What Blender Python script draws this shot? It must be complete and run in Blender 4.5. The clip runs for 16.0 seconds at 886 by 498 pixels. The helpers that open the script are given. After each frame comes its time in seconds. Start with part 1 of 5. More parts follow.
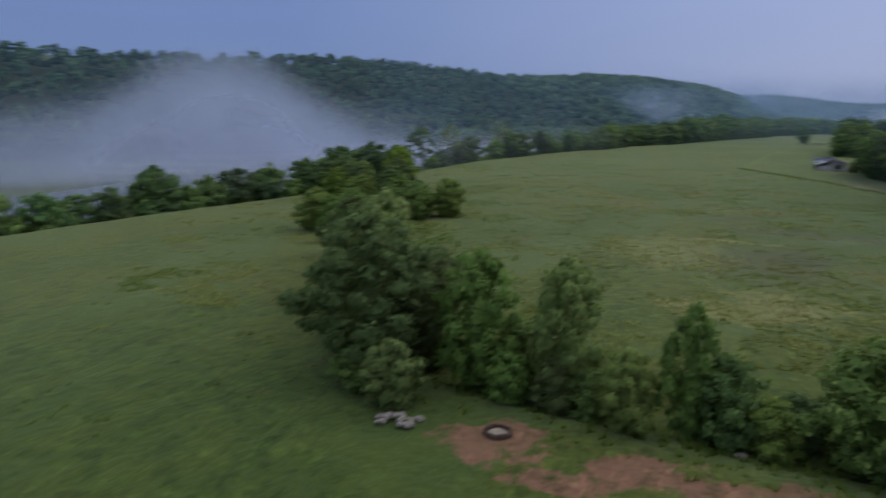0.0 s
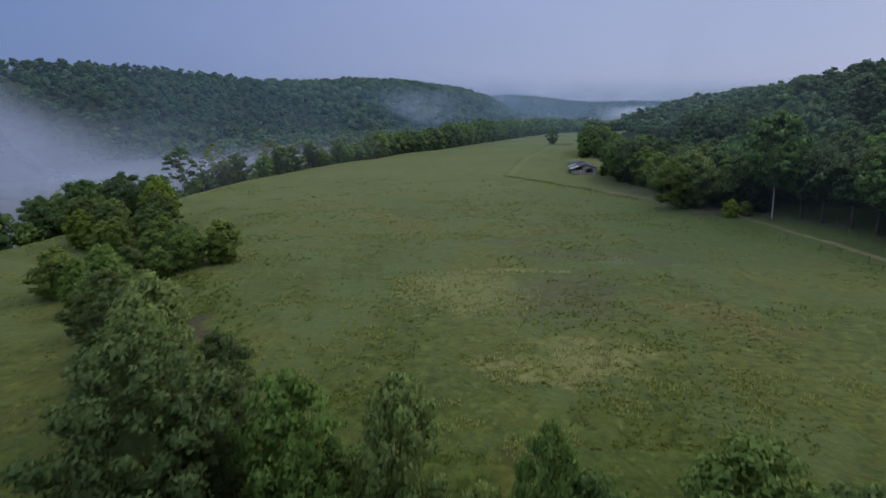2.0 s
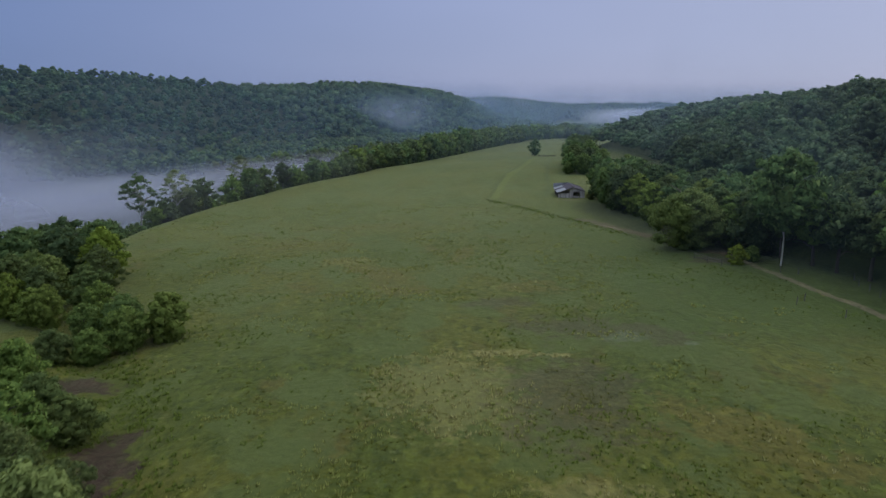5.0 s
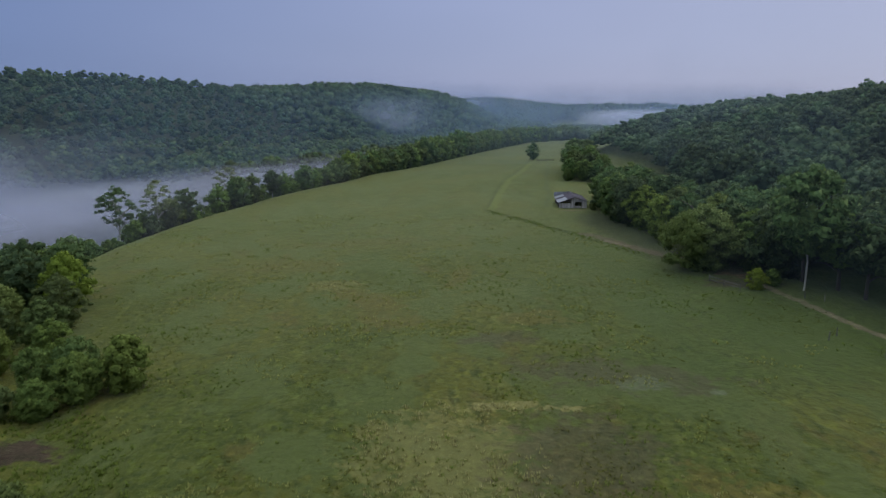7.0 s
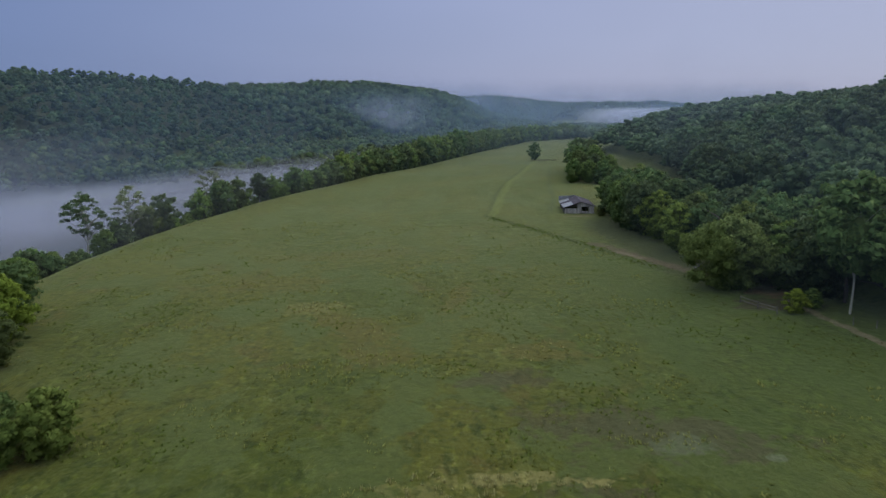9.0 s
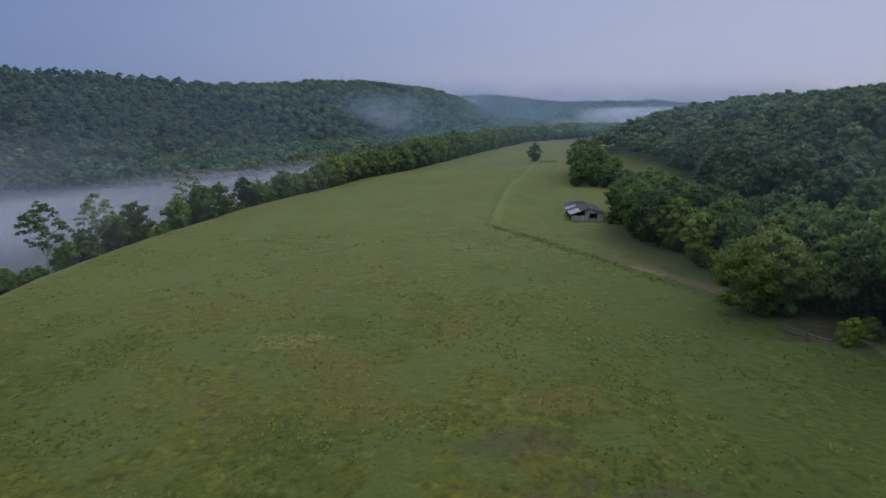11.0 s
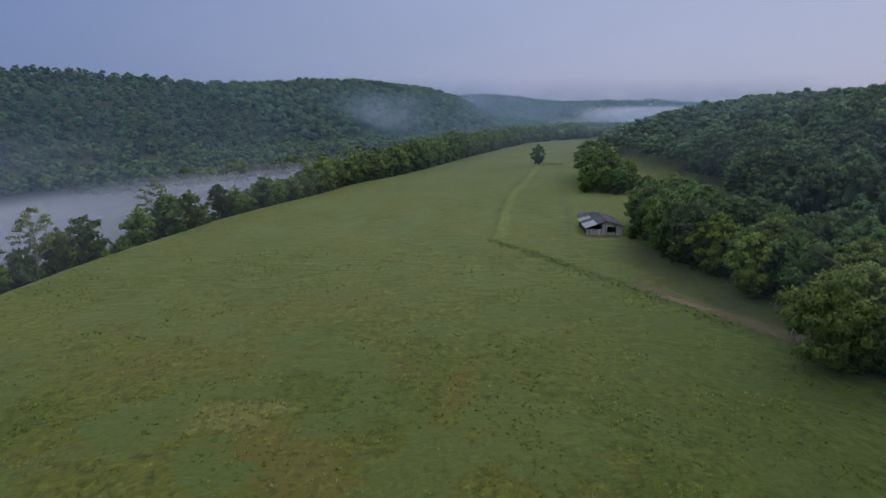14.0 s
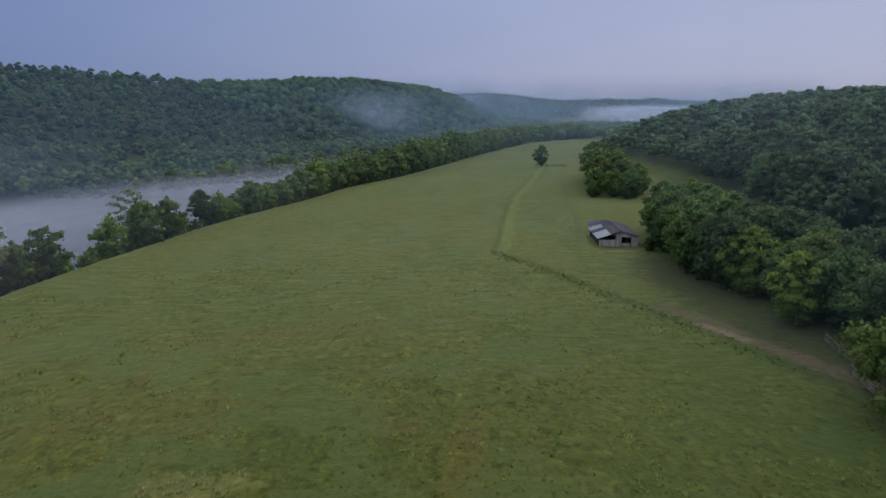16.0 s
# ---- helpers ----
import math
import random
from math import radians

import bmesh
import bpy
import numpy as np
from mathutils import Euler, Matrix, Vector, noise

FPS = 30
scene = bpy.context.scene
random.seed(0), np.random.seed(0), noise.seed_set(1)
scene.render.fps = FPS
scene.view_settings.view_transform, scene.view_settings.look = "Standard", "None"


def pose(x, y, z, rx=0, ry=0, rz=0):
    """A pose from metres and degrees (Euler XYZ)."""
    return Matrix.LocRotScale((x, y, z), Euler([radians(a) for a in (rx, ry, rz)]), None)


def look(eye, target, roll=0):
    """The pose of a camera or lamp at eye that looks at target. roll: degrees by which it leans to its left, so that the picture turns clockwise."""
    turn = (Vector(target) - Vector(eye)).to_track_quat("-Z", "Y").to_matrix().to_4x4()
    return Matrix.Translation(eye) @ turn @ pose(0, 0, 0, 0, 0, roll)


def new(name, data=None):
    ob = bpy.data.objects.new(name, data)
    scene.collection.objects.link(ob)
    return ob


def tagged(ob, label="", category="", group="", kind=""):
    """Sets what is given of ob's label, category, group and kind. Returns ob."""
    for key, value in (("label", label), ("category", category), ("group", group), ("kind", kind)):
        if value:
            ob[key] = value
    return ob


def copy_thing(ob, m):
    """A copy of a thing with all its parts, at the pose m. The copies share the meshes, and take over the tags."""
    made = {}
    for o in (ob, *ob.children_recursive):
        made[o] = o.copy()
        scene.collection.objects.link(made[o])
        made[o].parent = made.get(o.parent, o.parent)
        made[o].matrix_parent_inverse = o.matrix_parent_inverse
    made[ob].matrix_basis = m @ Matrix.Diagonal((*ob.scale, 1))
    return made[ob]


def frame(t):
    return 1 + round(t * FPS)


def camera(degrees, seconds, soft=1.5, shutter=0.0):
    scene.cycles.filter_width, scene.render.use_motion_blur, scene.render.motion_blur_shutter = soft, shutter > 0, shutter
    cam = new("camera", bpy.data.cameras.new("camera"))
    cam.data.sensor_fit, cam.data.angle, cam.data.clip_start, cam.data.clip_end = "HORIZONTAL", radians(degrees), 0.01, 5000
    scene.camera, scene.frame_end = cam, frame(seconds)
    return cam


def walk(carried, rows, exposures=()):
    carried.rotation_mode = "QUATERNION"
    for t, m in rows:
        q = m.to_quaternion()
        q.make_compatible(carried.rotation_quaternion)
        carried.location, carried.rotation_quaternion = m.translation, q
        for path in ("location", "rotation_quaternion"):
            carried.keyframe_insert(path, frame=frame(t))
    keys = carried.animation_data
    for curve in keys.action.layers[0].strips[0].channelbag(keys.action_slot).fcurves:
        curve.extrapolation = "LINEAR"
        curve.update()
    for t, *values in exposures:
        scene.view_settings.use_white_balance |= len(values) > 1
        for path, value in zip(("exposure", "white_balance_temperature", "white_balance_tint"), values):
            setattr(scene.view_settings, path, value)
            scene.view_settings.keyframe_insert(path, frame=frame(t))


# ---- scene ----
cam = camera(63.3, 16.0, soft=1.4, shutter=0.8)
PATH = [
    (0, (4.545, -39.364, 17.275), (3.865, -37.523, 16.893), 0.9),
    (0.5, (2.989, -37.559, 18.214), (2.57, -35.64, 17.835), 0.4),
    (1, (1.885, -35.57, 19.31), (1.64, -33.622, 18.931), 0.1),
    (1.5, (1.079, -33.319, 20.34), (0.957, -31.358, 19.962), -0.1),
    (2, (0.522, -30.955, 21.433), (0.453, -28.992, 21.057), -0.2),
    (2.5, (0.246, -28.651, 22.563), (0.199, -26.688, 22.187), -0.2),
    (3, (0.084, -26.223, 23.722), (0.05, -24.259, 23.346), -0.2),
    (3.5, (0.039, -23.67, 24.877), (0.011, -21.706, 24.5), -0.3),
    (4, (-0.01, -21.203, 26.048), (-0.031, -19.239, 25.67), -0.2),
    (4.5, (0.008, -18.65, 27.207), (-0.01, -16.686, 26.828), -0.2),
    (5, (-0.016, -16.091, 28.296), (-0.029, -14.127, 27.917), -0.1),
    (7.5, (0.261, -1.839, 30.411), (0.258, 0.125, 30.031), -0.1),
    (8, (0.414, 1.923, 30.439), (0.411, 3.886, 30.058), -0.1),
    (8.5, (0.535, 5.888, 30.495), (0.533, 7.851, 30.112), -0.2),
    (9, (0.598, 9.897, 30.478), (0.597, 11.86, 30.094), -0.2),
    (11.5, (0.682, 29.858, 30.41), (0.689, 31.821, 30.025), -0.3),
    (12, (0.724, 33.879, 30.376), (0.731, 35.842, 29.991), -0.3),
    (12.5, (0.737, 38.006, 30.365), (0.746, 39.969, 29.98), -0.3),
    (13, (0.781, 42.064, 30.347), (0.791, 44.027, 29.962), -0.3),
    (13.5, (0.804, 45.932, 30.346), (0.815, 47.894, 29.96), -0.3),
    (14, (0.74, 49.834, 30.345), (0.752, 51.796, 29.959), -0.3),
    (14.5, (0.757, 53.638, 30.329), (0.77, 55.6, 29.943), -0.3),
    (15, (0.722, 57.415, 30.377), (0.737, 59.377, 29.989), -0.3),
    (15.5, (0.728, 61.055, 30.49), (0.743, 63.017, 30.102), -0.3),
    (16, (0.662, 64.789, 30.471), (0.678, 66.751, 30.082), -0.3),
]
BALANCE = [(0, 0, 6130, 10), (1.5, 0, 6200, 10), (4, 0, 6340, 10), (8, 0, 6520, 10), (12, 0, 6570, 10), (16, 0, 6560, 10)]
walk(cam, [(t, look(eye, target, roll)) for t, eye, target, roll in PATH], BALANCE)

# ---- light ----
scene.cycles.transparent_max_bounces = 24
SUN_DIR = Vector((0.55, 0.6, 0.75)).normalized()


def build_world():
    w = bpy.data.worlds.new("overcast_sky")
    scene.world = w
    w.use_nodes = True
    nt = w.node_tree
    nt.nodes.clear()
    N, L = nt.nodes.new, nt.links.new
    out, bg = N("ShaderNodeOutputWorld"), N("ShaderNodeBackground")
    sky = N("ShaderNodeTexSky")
    sky.sky_type = "NISHITA"
    sky.sun_disc = False
    sky.sun_elevation = math.asin(SUN_DIR.z)
    sky.sun_rotation = math.atan2(SUN_DIR.x, SUN_DIR.y)
    dim = N("ShaderNodeVectorMath")
    dim.operation = "SCALE"
    dim.inputs["Scale"].default_value = 0.10
    L(sky.outputs[0], dim.inputs[0])
    # a closed cloud deck: brighter towards the hidden sun and the zenith
    co = N("ShaderNodeTexCoord")
    dot = N("ShaderNodeVectorMath")
    dot.operation = "DOT_PRODUCT"
    dot.inputs[1].default_value = (0.80, 0.45, 0.40)
    L(co.outputs["Generated"], dot.inputs[0])
    ramp = N("ShaderNodeValToRGB")
    ramp.color_ramp.elements[0].position = 0.0
    ramp.color_ramp.elements[0].color = SKY_LEFT
    ramp.color_ramp.elements[1].position = 0.95
    ramp.color_ramp.elements[1].color = SKY_RIGHT
    L(dot.outputs["Value"], ramp.inputs[0])
    soft = N("ShaderNodeTexNoise")
    soft.inputs["Scale"].default_value = 1.6
    soft.inputs["Detail"].default_value = 3.0
    stretch = N("ShaderNodeMapping")
    stretch.inputs["Scale"].default_value = (1, 1, 3)
    L(co.outputs["Generated"], stretch.inputs[0])
    L(stretch.outputs[0], soft.inputs["Vector"])
    sep = N("ShaderNodeSeparateXYZ")
    L(co.outputs["Generated"], sep.inputs[0])
    lift = N("ShaderNodeMapRange")
    lift.inputs["From Min"].default_value = 0.22
    lift.inputs["From Max"].default_value = 0.9
    lift.inputs["To Min"].default_value = 1.0
    lift.inputs["To Max"].default_value = ZENITH
    L(sep.outputs["Z"], lift.inputs["Value"])
    cloud = N("ShaderNodeMapRange")
    cloud.inputs["From Min"].default_value = 0.3
    cloud.inputs["From Max"].default_value = 0.7
    cloud.inputs["To Min"].default_value = 0.95
    cloud.inputs["To Max"].default_value = 1.06
    L(soft.outputs[0], cloud.inputs["Value"])
    mul = N("ShaderNodeMath")
    mul.operation = "MULTIPLY"
    L(lift.outputs[0], mul.inputs[0])
    L(cloud.outputs[0], mul.inputs[1])
    deck = N("ShaderNodeVectorMath")
    deck.operation = "SCALE"
    white = N("ShaderNodeMapRange")
    white.inputs["From Min"].default_value = 0.22
    white.inputs["From Max"].default_value = 0.65
    L(sep.outputs["Z"], white.inputs["Value"])
    veiled = N("ShaderNodeMix")
    veiled.data_type = "RGBA"
    veiled.inputs[7].default_value = SKY_TOP
    L(white.outputs[0], veiled.inputs[0])
    L(ramp.outputs[0], veiled.inputs[6])
    L(veiled.outputs[2], deck.inputs[0])
    L(mul.outputs[0], deck.inputs["Scale"])
    mix = N("ShaderNodeMix")
    mix.data_type = "RGBA"
    mix.inputs["Factor"].default_value = 0.9
    L(dim.outputs[0], mix.inputs[6])
    L(deck.outputs[0], mix.inputs[7])
    L(mix.outputs[2], bg.inputs[0])
    bg.inputs[1].default_value = 1.0
    L(bg.outputs[0], out.inputs[0])


SKY_LEFT = (0.152, 0.218, 0.435, 1)
SKY_RIGHT = (0.385, 0.42, 0.615, 1)
SKY_TOP = (0.345, 0.40, 0.425, 1)
ZENITH = 2.95
build_world()
sun = new("sun", bpy.data.lights.new("sun", "SUN"))
sun.data.energy, sun.data.angle, sun.data.color = 0.8, radians(40), (1, 0.98, 0.95)
sun.matrix_world = look(SUN_DIR * 500, (0, 0, 0))

# ---- materials ----


class Mat:
    """A small builder for node materials."""

    def __init__(self, name, rough=0.9, spec=0.2):
        self.m = bpy.data.materials.new(name)
        self.m.use_nodes = True
        self.nt = self.m.node_tree
        self.bsdf = self.nt.nodes["Principled BSDF"]
        self.bsdf.inputs["Roughness"].default_value = rough
        self.bsdf.inputs["Specular IOR Level"].default_value = spec
        self.pos = self.node("ShaderNodeNewGeometry").outputs["Position"]

    def node(self, kind, **props):
        n = self.nt.nodes.new(kind)
        for k, v in props.items():
            n.inputs[k.replace("_", " ")].default_value = v
        return n

    def link(self, a, b):
        self.nt.links.new(a, b)

    def noise(self, size, detail=4.0, rough=0.6, vec=None, stretch=None, shift=0.0):
        n = self.node("ShaderNodeTexNoise", Scale=1.0 / size, Detail=detail, Roughness=rough)
        v = vec or self.pos
        if stretch or shift:
            mp = self.node("ShaderNodeMapping")
            mp.inputs["Scale"].default_value = stretch or (1, 1, 1)
            mp.inputs["Location"].default_value = (shift, shift * 0.7, 0)
            self.link(v, mp.inputs[0])
            v = mp.outputs[0]
        self.link(v, n.inputs["Vector"])
        return n.outputs[0]

    def step(self, value, lo, hi, a=0.0, b=1.0):
        r = self.node("ShaderNodeMapRange")
        r.interpolation_type = "SMOOTHSTEP"
        for k, v in (("From Min", lo), ("From Max", hi), ("To Min", a), ("To Max", b)):
            r.inputs[k].default_value = v
        self.link(value, r.inputs["Value"])
        return r.outputs[0]

    def math(self, op, a, b=None):
        n = self.node("ShaderNodeMath")
        n.operation = op
        for i, v in enumerate((a, b)):
            if v is None:
                continue
            if isinstance(v, (int, float)):
                n.inputs[i].default_value = v
            else:
                self.link(v, n.inputs[i])
        return n.outputs[0]

    def mix(self, fac, a, b, mode="MIX"):
        n = self.node("ShaderNodeMix")
        n.data_type, n.blend_type = "RGBA", mode
        for i, v in ((0, fac), (6, a), (7, b)):
            if isinstance(v, (int, float)):
                n.inputs[i].default_value = v
            elif isinstance(v, tuple):
                n.inputs[i].default_value = (*v[:3], 1)
            else:
                self.link(v, n.inputs[i])
        return n.outputs[2]

    def colour(self, c):
        if isinstance(c, tuple):
            self.bsdf.inputs["Base Color"].default_value = (*c[:3], 1)
        else:
            self.link(c, self.bsdf.inputs["Base Color"])

    def bump(self, height, strength, dist):
        b = self.node("ShaderNodeBump", Strength=strength, Distance=dist)
        self.link(height, b.inputs["Height"])
        self.link(b.outputs[0], self.bsdf.inputs["Normal"])


def leaf_material(name, dark, light, tip, tree_size=0.0, vary=1.0):
    """Foliage: each leaf spray differs a little, each tree too."""
    m = Mat(name, rough=0.7, spec=0.12)
    g = m.node("ShaderNodeNewGeometry")
    isl = g.outputs["Random Per Island"]
    c = m.mix(isl, dark, light)
    c = m.mix(m.step(isl, 0.86, 1.0, 0.0, 0.55), c, tip)
    c = m.mix(m.step(m.noise(1.7, 3), 0.4, 0.68, 0, 0.45), c, light)
    if tree_size:
        v = m.node("ShaderNodeAttribute")
        v.attribute_name = "tree_kind"
        rnd = v.outputs["Fac"]
        rnd2 = m.math("FRACT", m.math("MULTIPLY", rnd, 7.31))
    else:
        o = m.node("ShaderNodeObjectInfo")
        rnd = o.outputs["Random"]
        rnd2 = m.math("FRACT", m.math("MULTIPLY", rnd, 7.31))
    hsv = m.node("ShaderNodeHueSaturation")
    m.link(m.step(rnd, 0, 1, 0.5 - 0.008 * vary, 0.5 + 0.015 * vary), hsv.inputs["Hue"])
    m.link(m.step(rnd2, 0, 1, 0.88, 1.08), hsv.inputs["Saturation"])
    m.link(m.step(rnd2, 0, 1, 1 - 0.26 * vary, 1 + 0.28 * vary), hsv.inputs["Value"])
    m.link(c, hsv.inputs["Color"])
    m.colour(hsv.outputs[0])
    thru = m.node("ShaderNodeBsdfTranslucent")
    m.link(m.mix(0.4, hsv.outputs[0], (0.16, 0.185, 0.045)), thru.inputs[0])
    both = m.node("ShaderNodeMixShader", Fac=0.4)
    m.link(m.bsdf.outputs[0], both.inputs[1])
    m.link(thru.outputs[0], both.inputs[2])
    m.link(both.outputs[0], m.nt.nodes["Material Output"].inputs[0])
    return m.m


LEAF_DARK = leaf_material("foliage_dark", (0.052, 0.096, 0.037), (0.138, 0.198, 0.074), (0.25, 0.305, 0.110))
LEAF_MID = leaf_material("foliage_mid", (0.078, 0.126, 0.036), (0.180, 0.244, 0.069), (0.30, 0.35, 0.10))
LEAF_LIGHT = leaf_material("foliage_light_green", (0.112, 0.159, 0.034), (0.224, 0.278, 0.069), (0.325, 0.370, 0.101), 0.0, 0.2)
LEAF_YELLOW = leaf_material("foliage_yellow_green", (0.145, 0.200, 0.038), (0.272, 0.342, 0.074), (0.37, 0.42, 0.10), 0.0, 0.2)
LEAF_BRIGHT = leaf_material("foliage_bright_yellow_green", (0.15, 0.192, 0.030), (0.29, 0.345, 0.058), (0.38, 0.42, 0.085), 0.0, 0.2)
LEAF_DOME = leaf_material("foliage_dome", (0.102, 0.148, 0.034), (0.222, 0.282, 0.068), (0.34, 0.385, 0.098), 0.0, 0.2)
LEAF_PALE = leaf_material("foliage_pale", (0.20, 0.235, 0.125), (0.30, 0.335, 0.185), (0.38, 0.40, 0.24), 0.0, 0.3)
LEAF_HEDGE = leaf_material("foliage_hedge", (0.092, 0.132, 0.038), (0.205, 0.252, 0.068), (0.31, 0.355, 0.098))
LEAF_GREY = leaf_material("foliage_grey_green", (0.180, 0.222, 0.076), (0.288, 0.338, 0.122), (0.355, 0.395, 0.158), 0.0, 0.15)
LEAF_WOODS = leaf_material("foliage_woods", (0.046, 0.080, 0.043), (0.140, 0.194, 0.098), (0.20, 0.255, 0.122), 9.0, 1.2)
LEAF_FAR_BANK = leaf_material("foliage_far_bank", (0.074, 0.110, 0.042), (0.150, 0.194, 0.078), (0.20, 0.24, 0.095), 9.0, 1.2)


def bark_material(name, a, b):
    m = Mat(name, rough=0.95)
    n = m.noise(0.35, 5, stretch=(1, 1, 0.2))
    m.colour(m.mix(n, a, b))
    m.bump(n, 0.6, 0.04)
    return m.m


BARK = bark_material("bark_brown", (0.05, 0.04, 0.03), (0.15, 0.125, 0.10))
BARK_PALE = bark_material("bark_pale", (0.25, 0.23, 0.19), (0.55, 0.52, 0.46))


def plain(name, a, b, size, rough=0.9, bump=0.3, spec=0.2, stretch=None):
    m = Mat(name, rough, spec)
    n = m.noise(size, 5, stretch=stretch)
    n2 = m.noise(size * 6, 3)
    c = m.mix(m.step(n, 0.3, 0.7), a, b)
    c = m.mix(m.step(n2, 0.35, 0.75, 0, 0.35), c, tuple(v * 0.6 for v in a))
    m.colour(c)
    m.bump(n, bump, size * 0.3)
    return m.m


# worn, weedy or bare patches in the meadow: x, y, half length, half width, turn, kind
TAN, BROWN, OLIVE, DIRT, PALE, EARTH = (0.20, 0.172, 0.058), (0.066, 0.048, 0.030), (0.102, 0.084, 0.017), (0.19, 0.085, 0.054), (0.155, 0.18, 0.11), (0.046, 0.025, 0.020)
PATCHES = [
    (0.5, 54, 8.0, 11, 10, TAN, 0.42), (12.5, 52, 7, 11.5, -8, BROWN, 0.5), (8, 27, 7, 4.2, 10, TAN, 0.55), (12, 31, 5, 4, 0, TAN, 0.4),
    (27, 43, 4.5, 10, 30, OLIVE, 0.8), (14, 64.5, 2, 0.8, 5, TAN, 0.8), (19, 74, 12, 4.5, -14, BROWN, 0.5), (8, 87, 5, 3, 20, BROWN, 0.5),
    (-12, 108, 4, 9, 38, OLIVE, 0.85), (-8, 96, 5, 4, 15, OLIVE, 0.7), (13, 97, 6, 4, 0, OLIVE, 0.75), (-20, 118, 5, 3, 20, TAN, 0.35),
    (3, 124, 2, 9, -12, OLIVE, 0.7), (-30, 133, 12, 5, 10, OLIVE, 0.5), (-18, 160, 16, 6, 15, OLIVE, 0.45), (30, 69.3, 1.0, 0.8, 0, PALE, 0.3), (22.5, 70.5, 2.6, 2.0, 0, PALE, 0.25),
    (7, 64.5, 3.5, 1.4, 5, TAN, 0.75), (-28.8, 39, 2.4, 6.5, 12, EARTH, 0.95), (-39.5, 56, 4.5, 2.4, 30, EARTH, 0.95), (52, 118, 6, 3, 0, EARTH, 0.7),
    (-5.2, -4.2, 3.3, 2.2, 0, DIRT, 1.0), (-1.2, -7.4, 2.1, 1.3, 0, DIRT, 0.9), (3.2, -5.6, 4.4, 1.9, 8, DIRT, 1.0), (9, -5.2, 3.5, 1.2, 0, DIRT, 0.7),
    (57, 126, 5, 5, 0, DIRT, 0.75), (40.2, 216.8, 3.6, 1.1, 0, (0.20, 0.14, 0.09), 0.8),
]
# trodden ways, ditch and painted wood shade: corner points, half width, colour, strength
WAYS_AND_SHADE = [
    # dark brown-green yard along the wood, with the trees' shade in its colour
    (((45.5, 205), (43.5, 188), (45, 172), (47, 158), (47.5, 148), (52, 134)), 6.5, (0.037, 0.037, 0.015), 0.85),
    (((62, 55), (61, 75), (60.2, 86), (58.2, 95), (57.4, 103), (55.9, 111), (56, 120)), 0.8, (0.17, 0.125, 0.078), 0.85),
    (((54, 431), (44.2, 380), (36.4, 345), (28.6, 310), (24.4, 285), (20.8, 261), (17.2, 231), (14.5, 214)), 1.35, (0.132, 0.146, 0.034), 0.8),
    (((51.6, 431), (41.8, 380), (34.0, 345), (26.2, 310), (22.0, 285), (18.6, 261), (15.2, 231), (12.6, 214)), 0.7, (0.036, 0.050, 0.013), 0.45),
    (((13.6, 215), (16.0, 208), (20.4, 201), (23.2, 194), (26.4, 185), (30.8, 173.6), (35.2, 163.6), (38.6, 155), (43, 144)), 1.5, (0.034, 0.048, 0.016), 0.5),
    (((35.0, 170.5), (38.6, 163), (42.0, 154), (45.2, 147.5), (50, 137), (55, 127)), 1.9, (0.098, 0.064, 0.044), 0.85),
    (((37.6, 161.5), (39.4, 158.4), (41.2, 155)), 0.9, (0.19, 0.135, 0.098), 0.6),
    (((60.5, 412), (52.5, 362), (46.7, 323), (42, 288), (39.0, 259), (33, 225)), 0.9, (0.06, 0.075, 0.03), 0.5),
]


# smooth swards between the weeds: x, y, half length, half width
SWARDS = [(-18, 108, 5.0, 6.0), (-31, 116, 4.5, 3.4), (-10.8, 116, 2.8, 3.4), (-0.3, 113, 2.8, 3.9), (10.5, 152, 4.6, 6.2), (-14, 165, 5.2, 5.6), (-0.4, 146.5, 3.6, 3.4),
          (-20, 140, 3.4, 3.6), (-13.6, 54, 4.4, 5.4), (-15, 40, 4.4, 4.0), (-3.5, 77, 3.6, 4.2), (17, 88, 4.2, 4.0), (20, 73, 3.8, 4.6)]


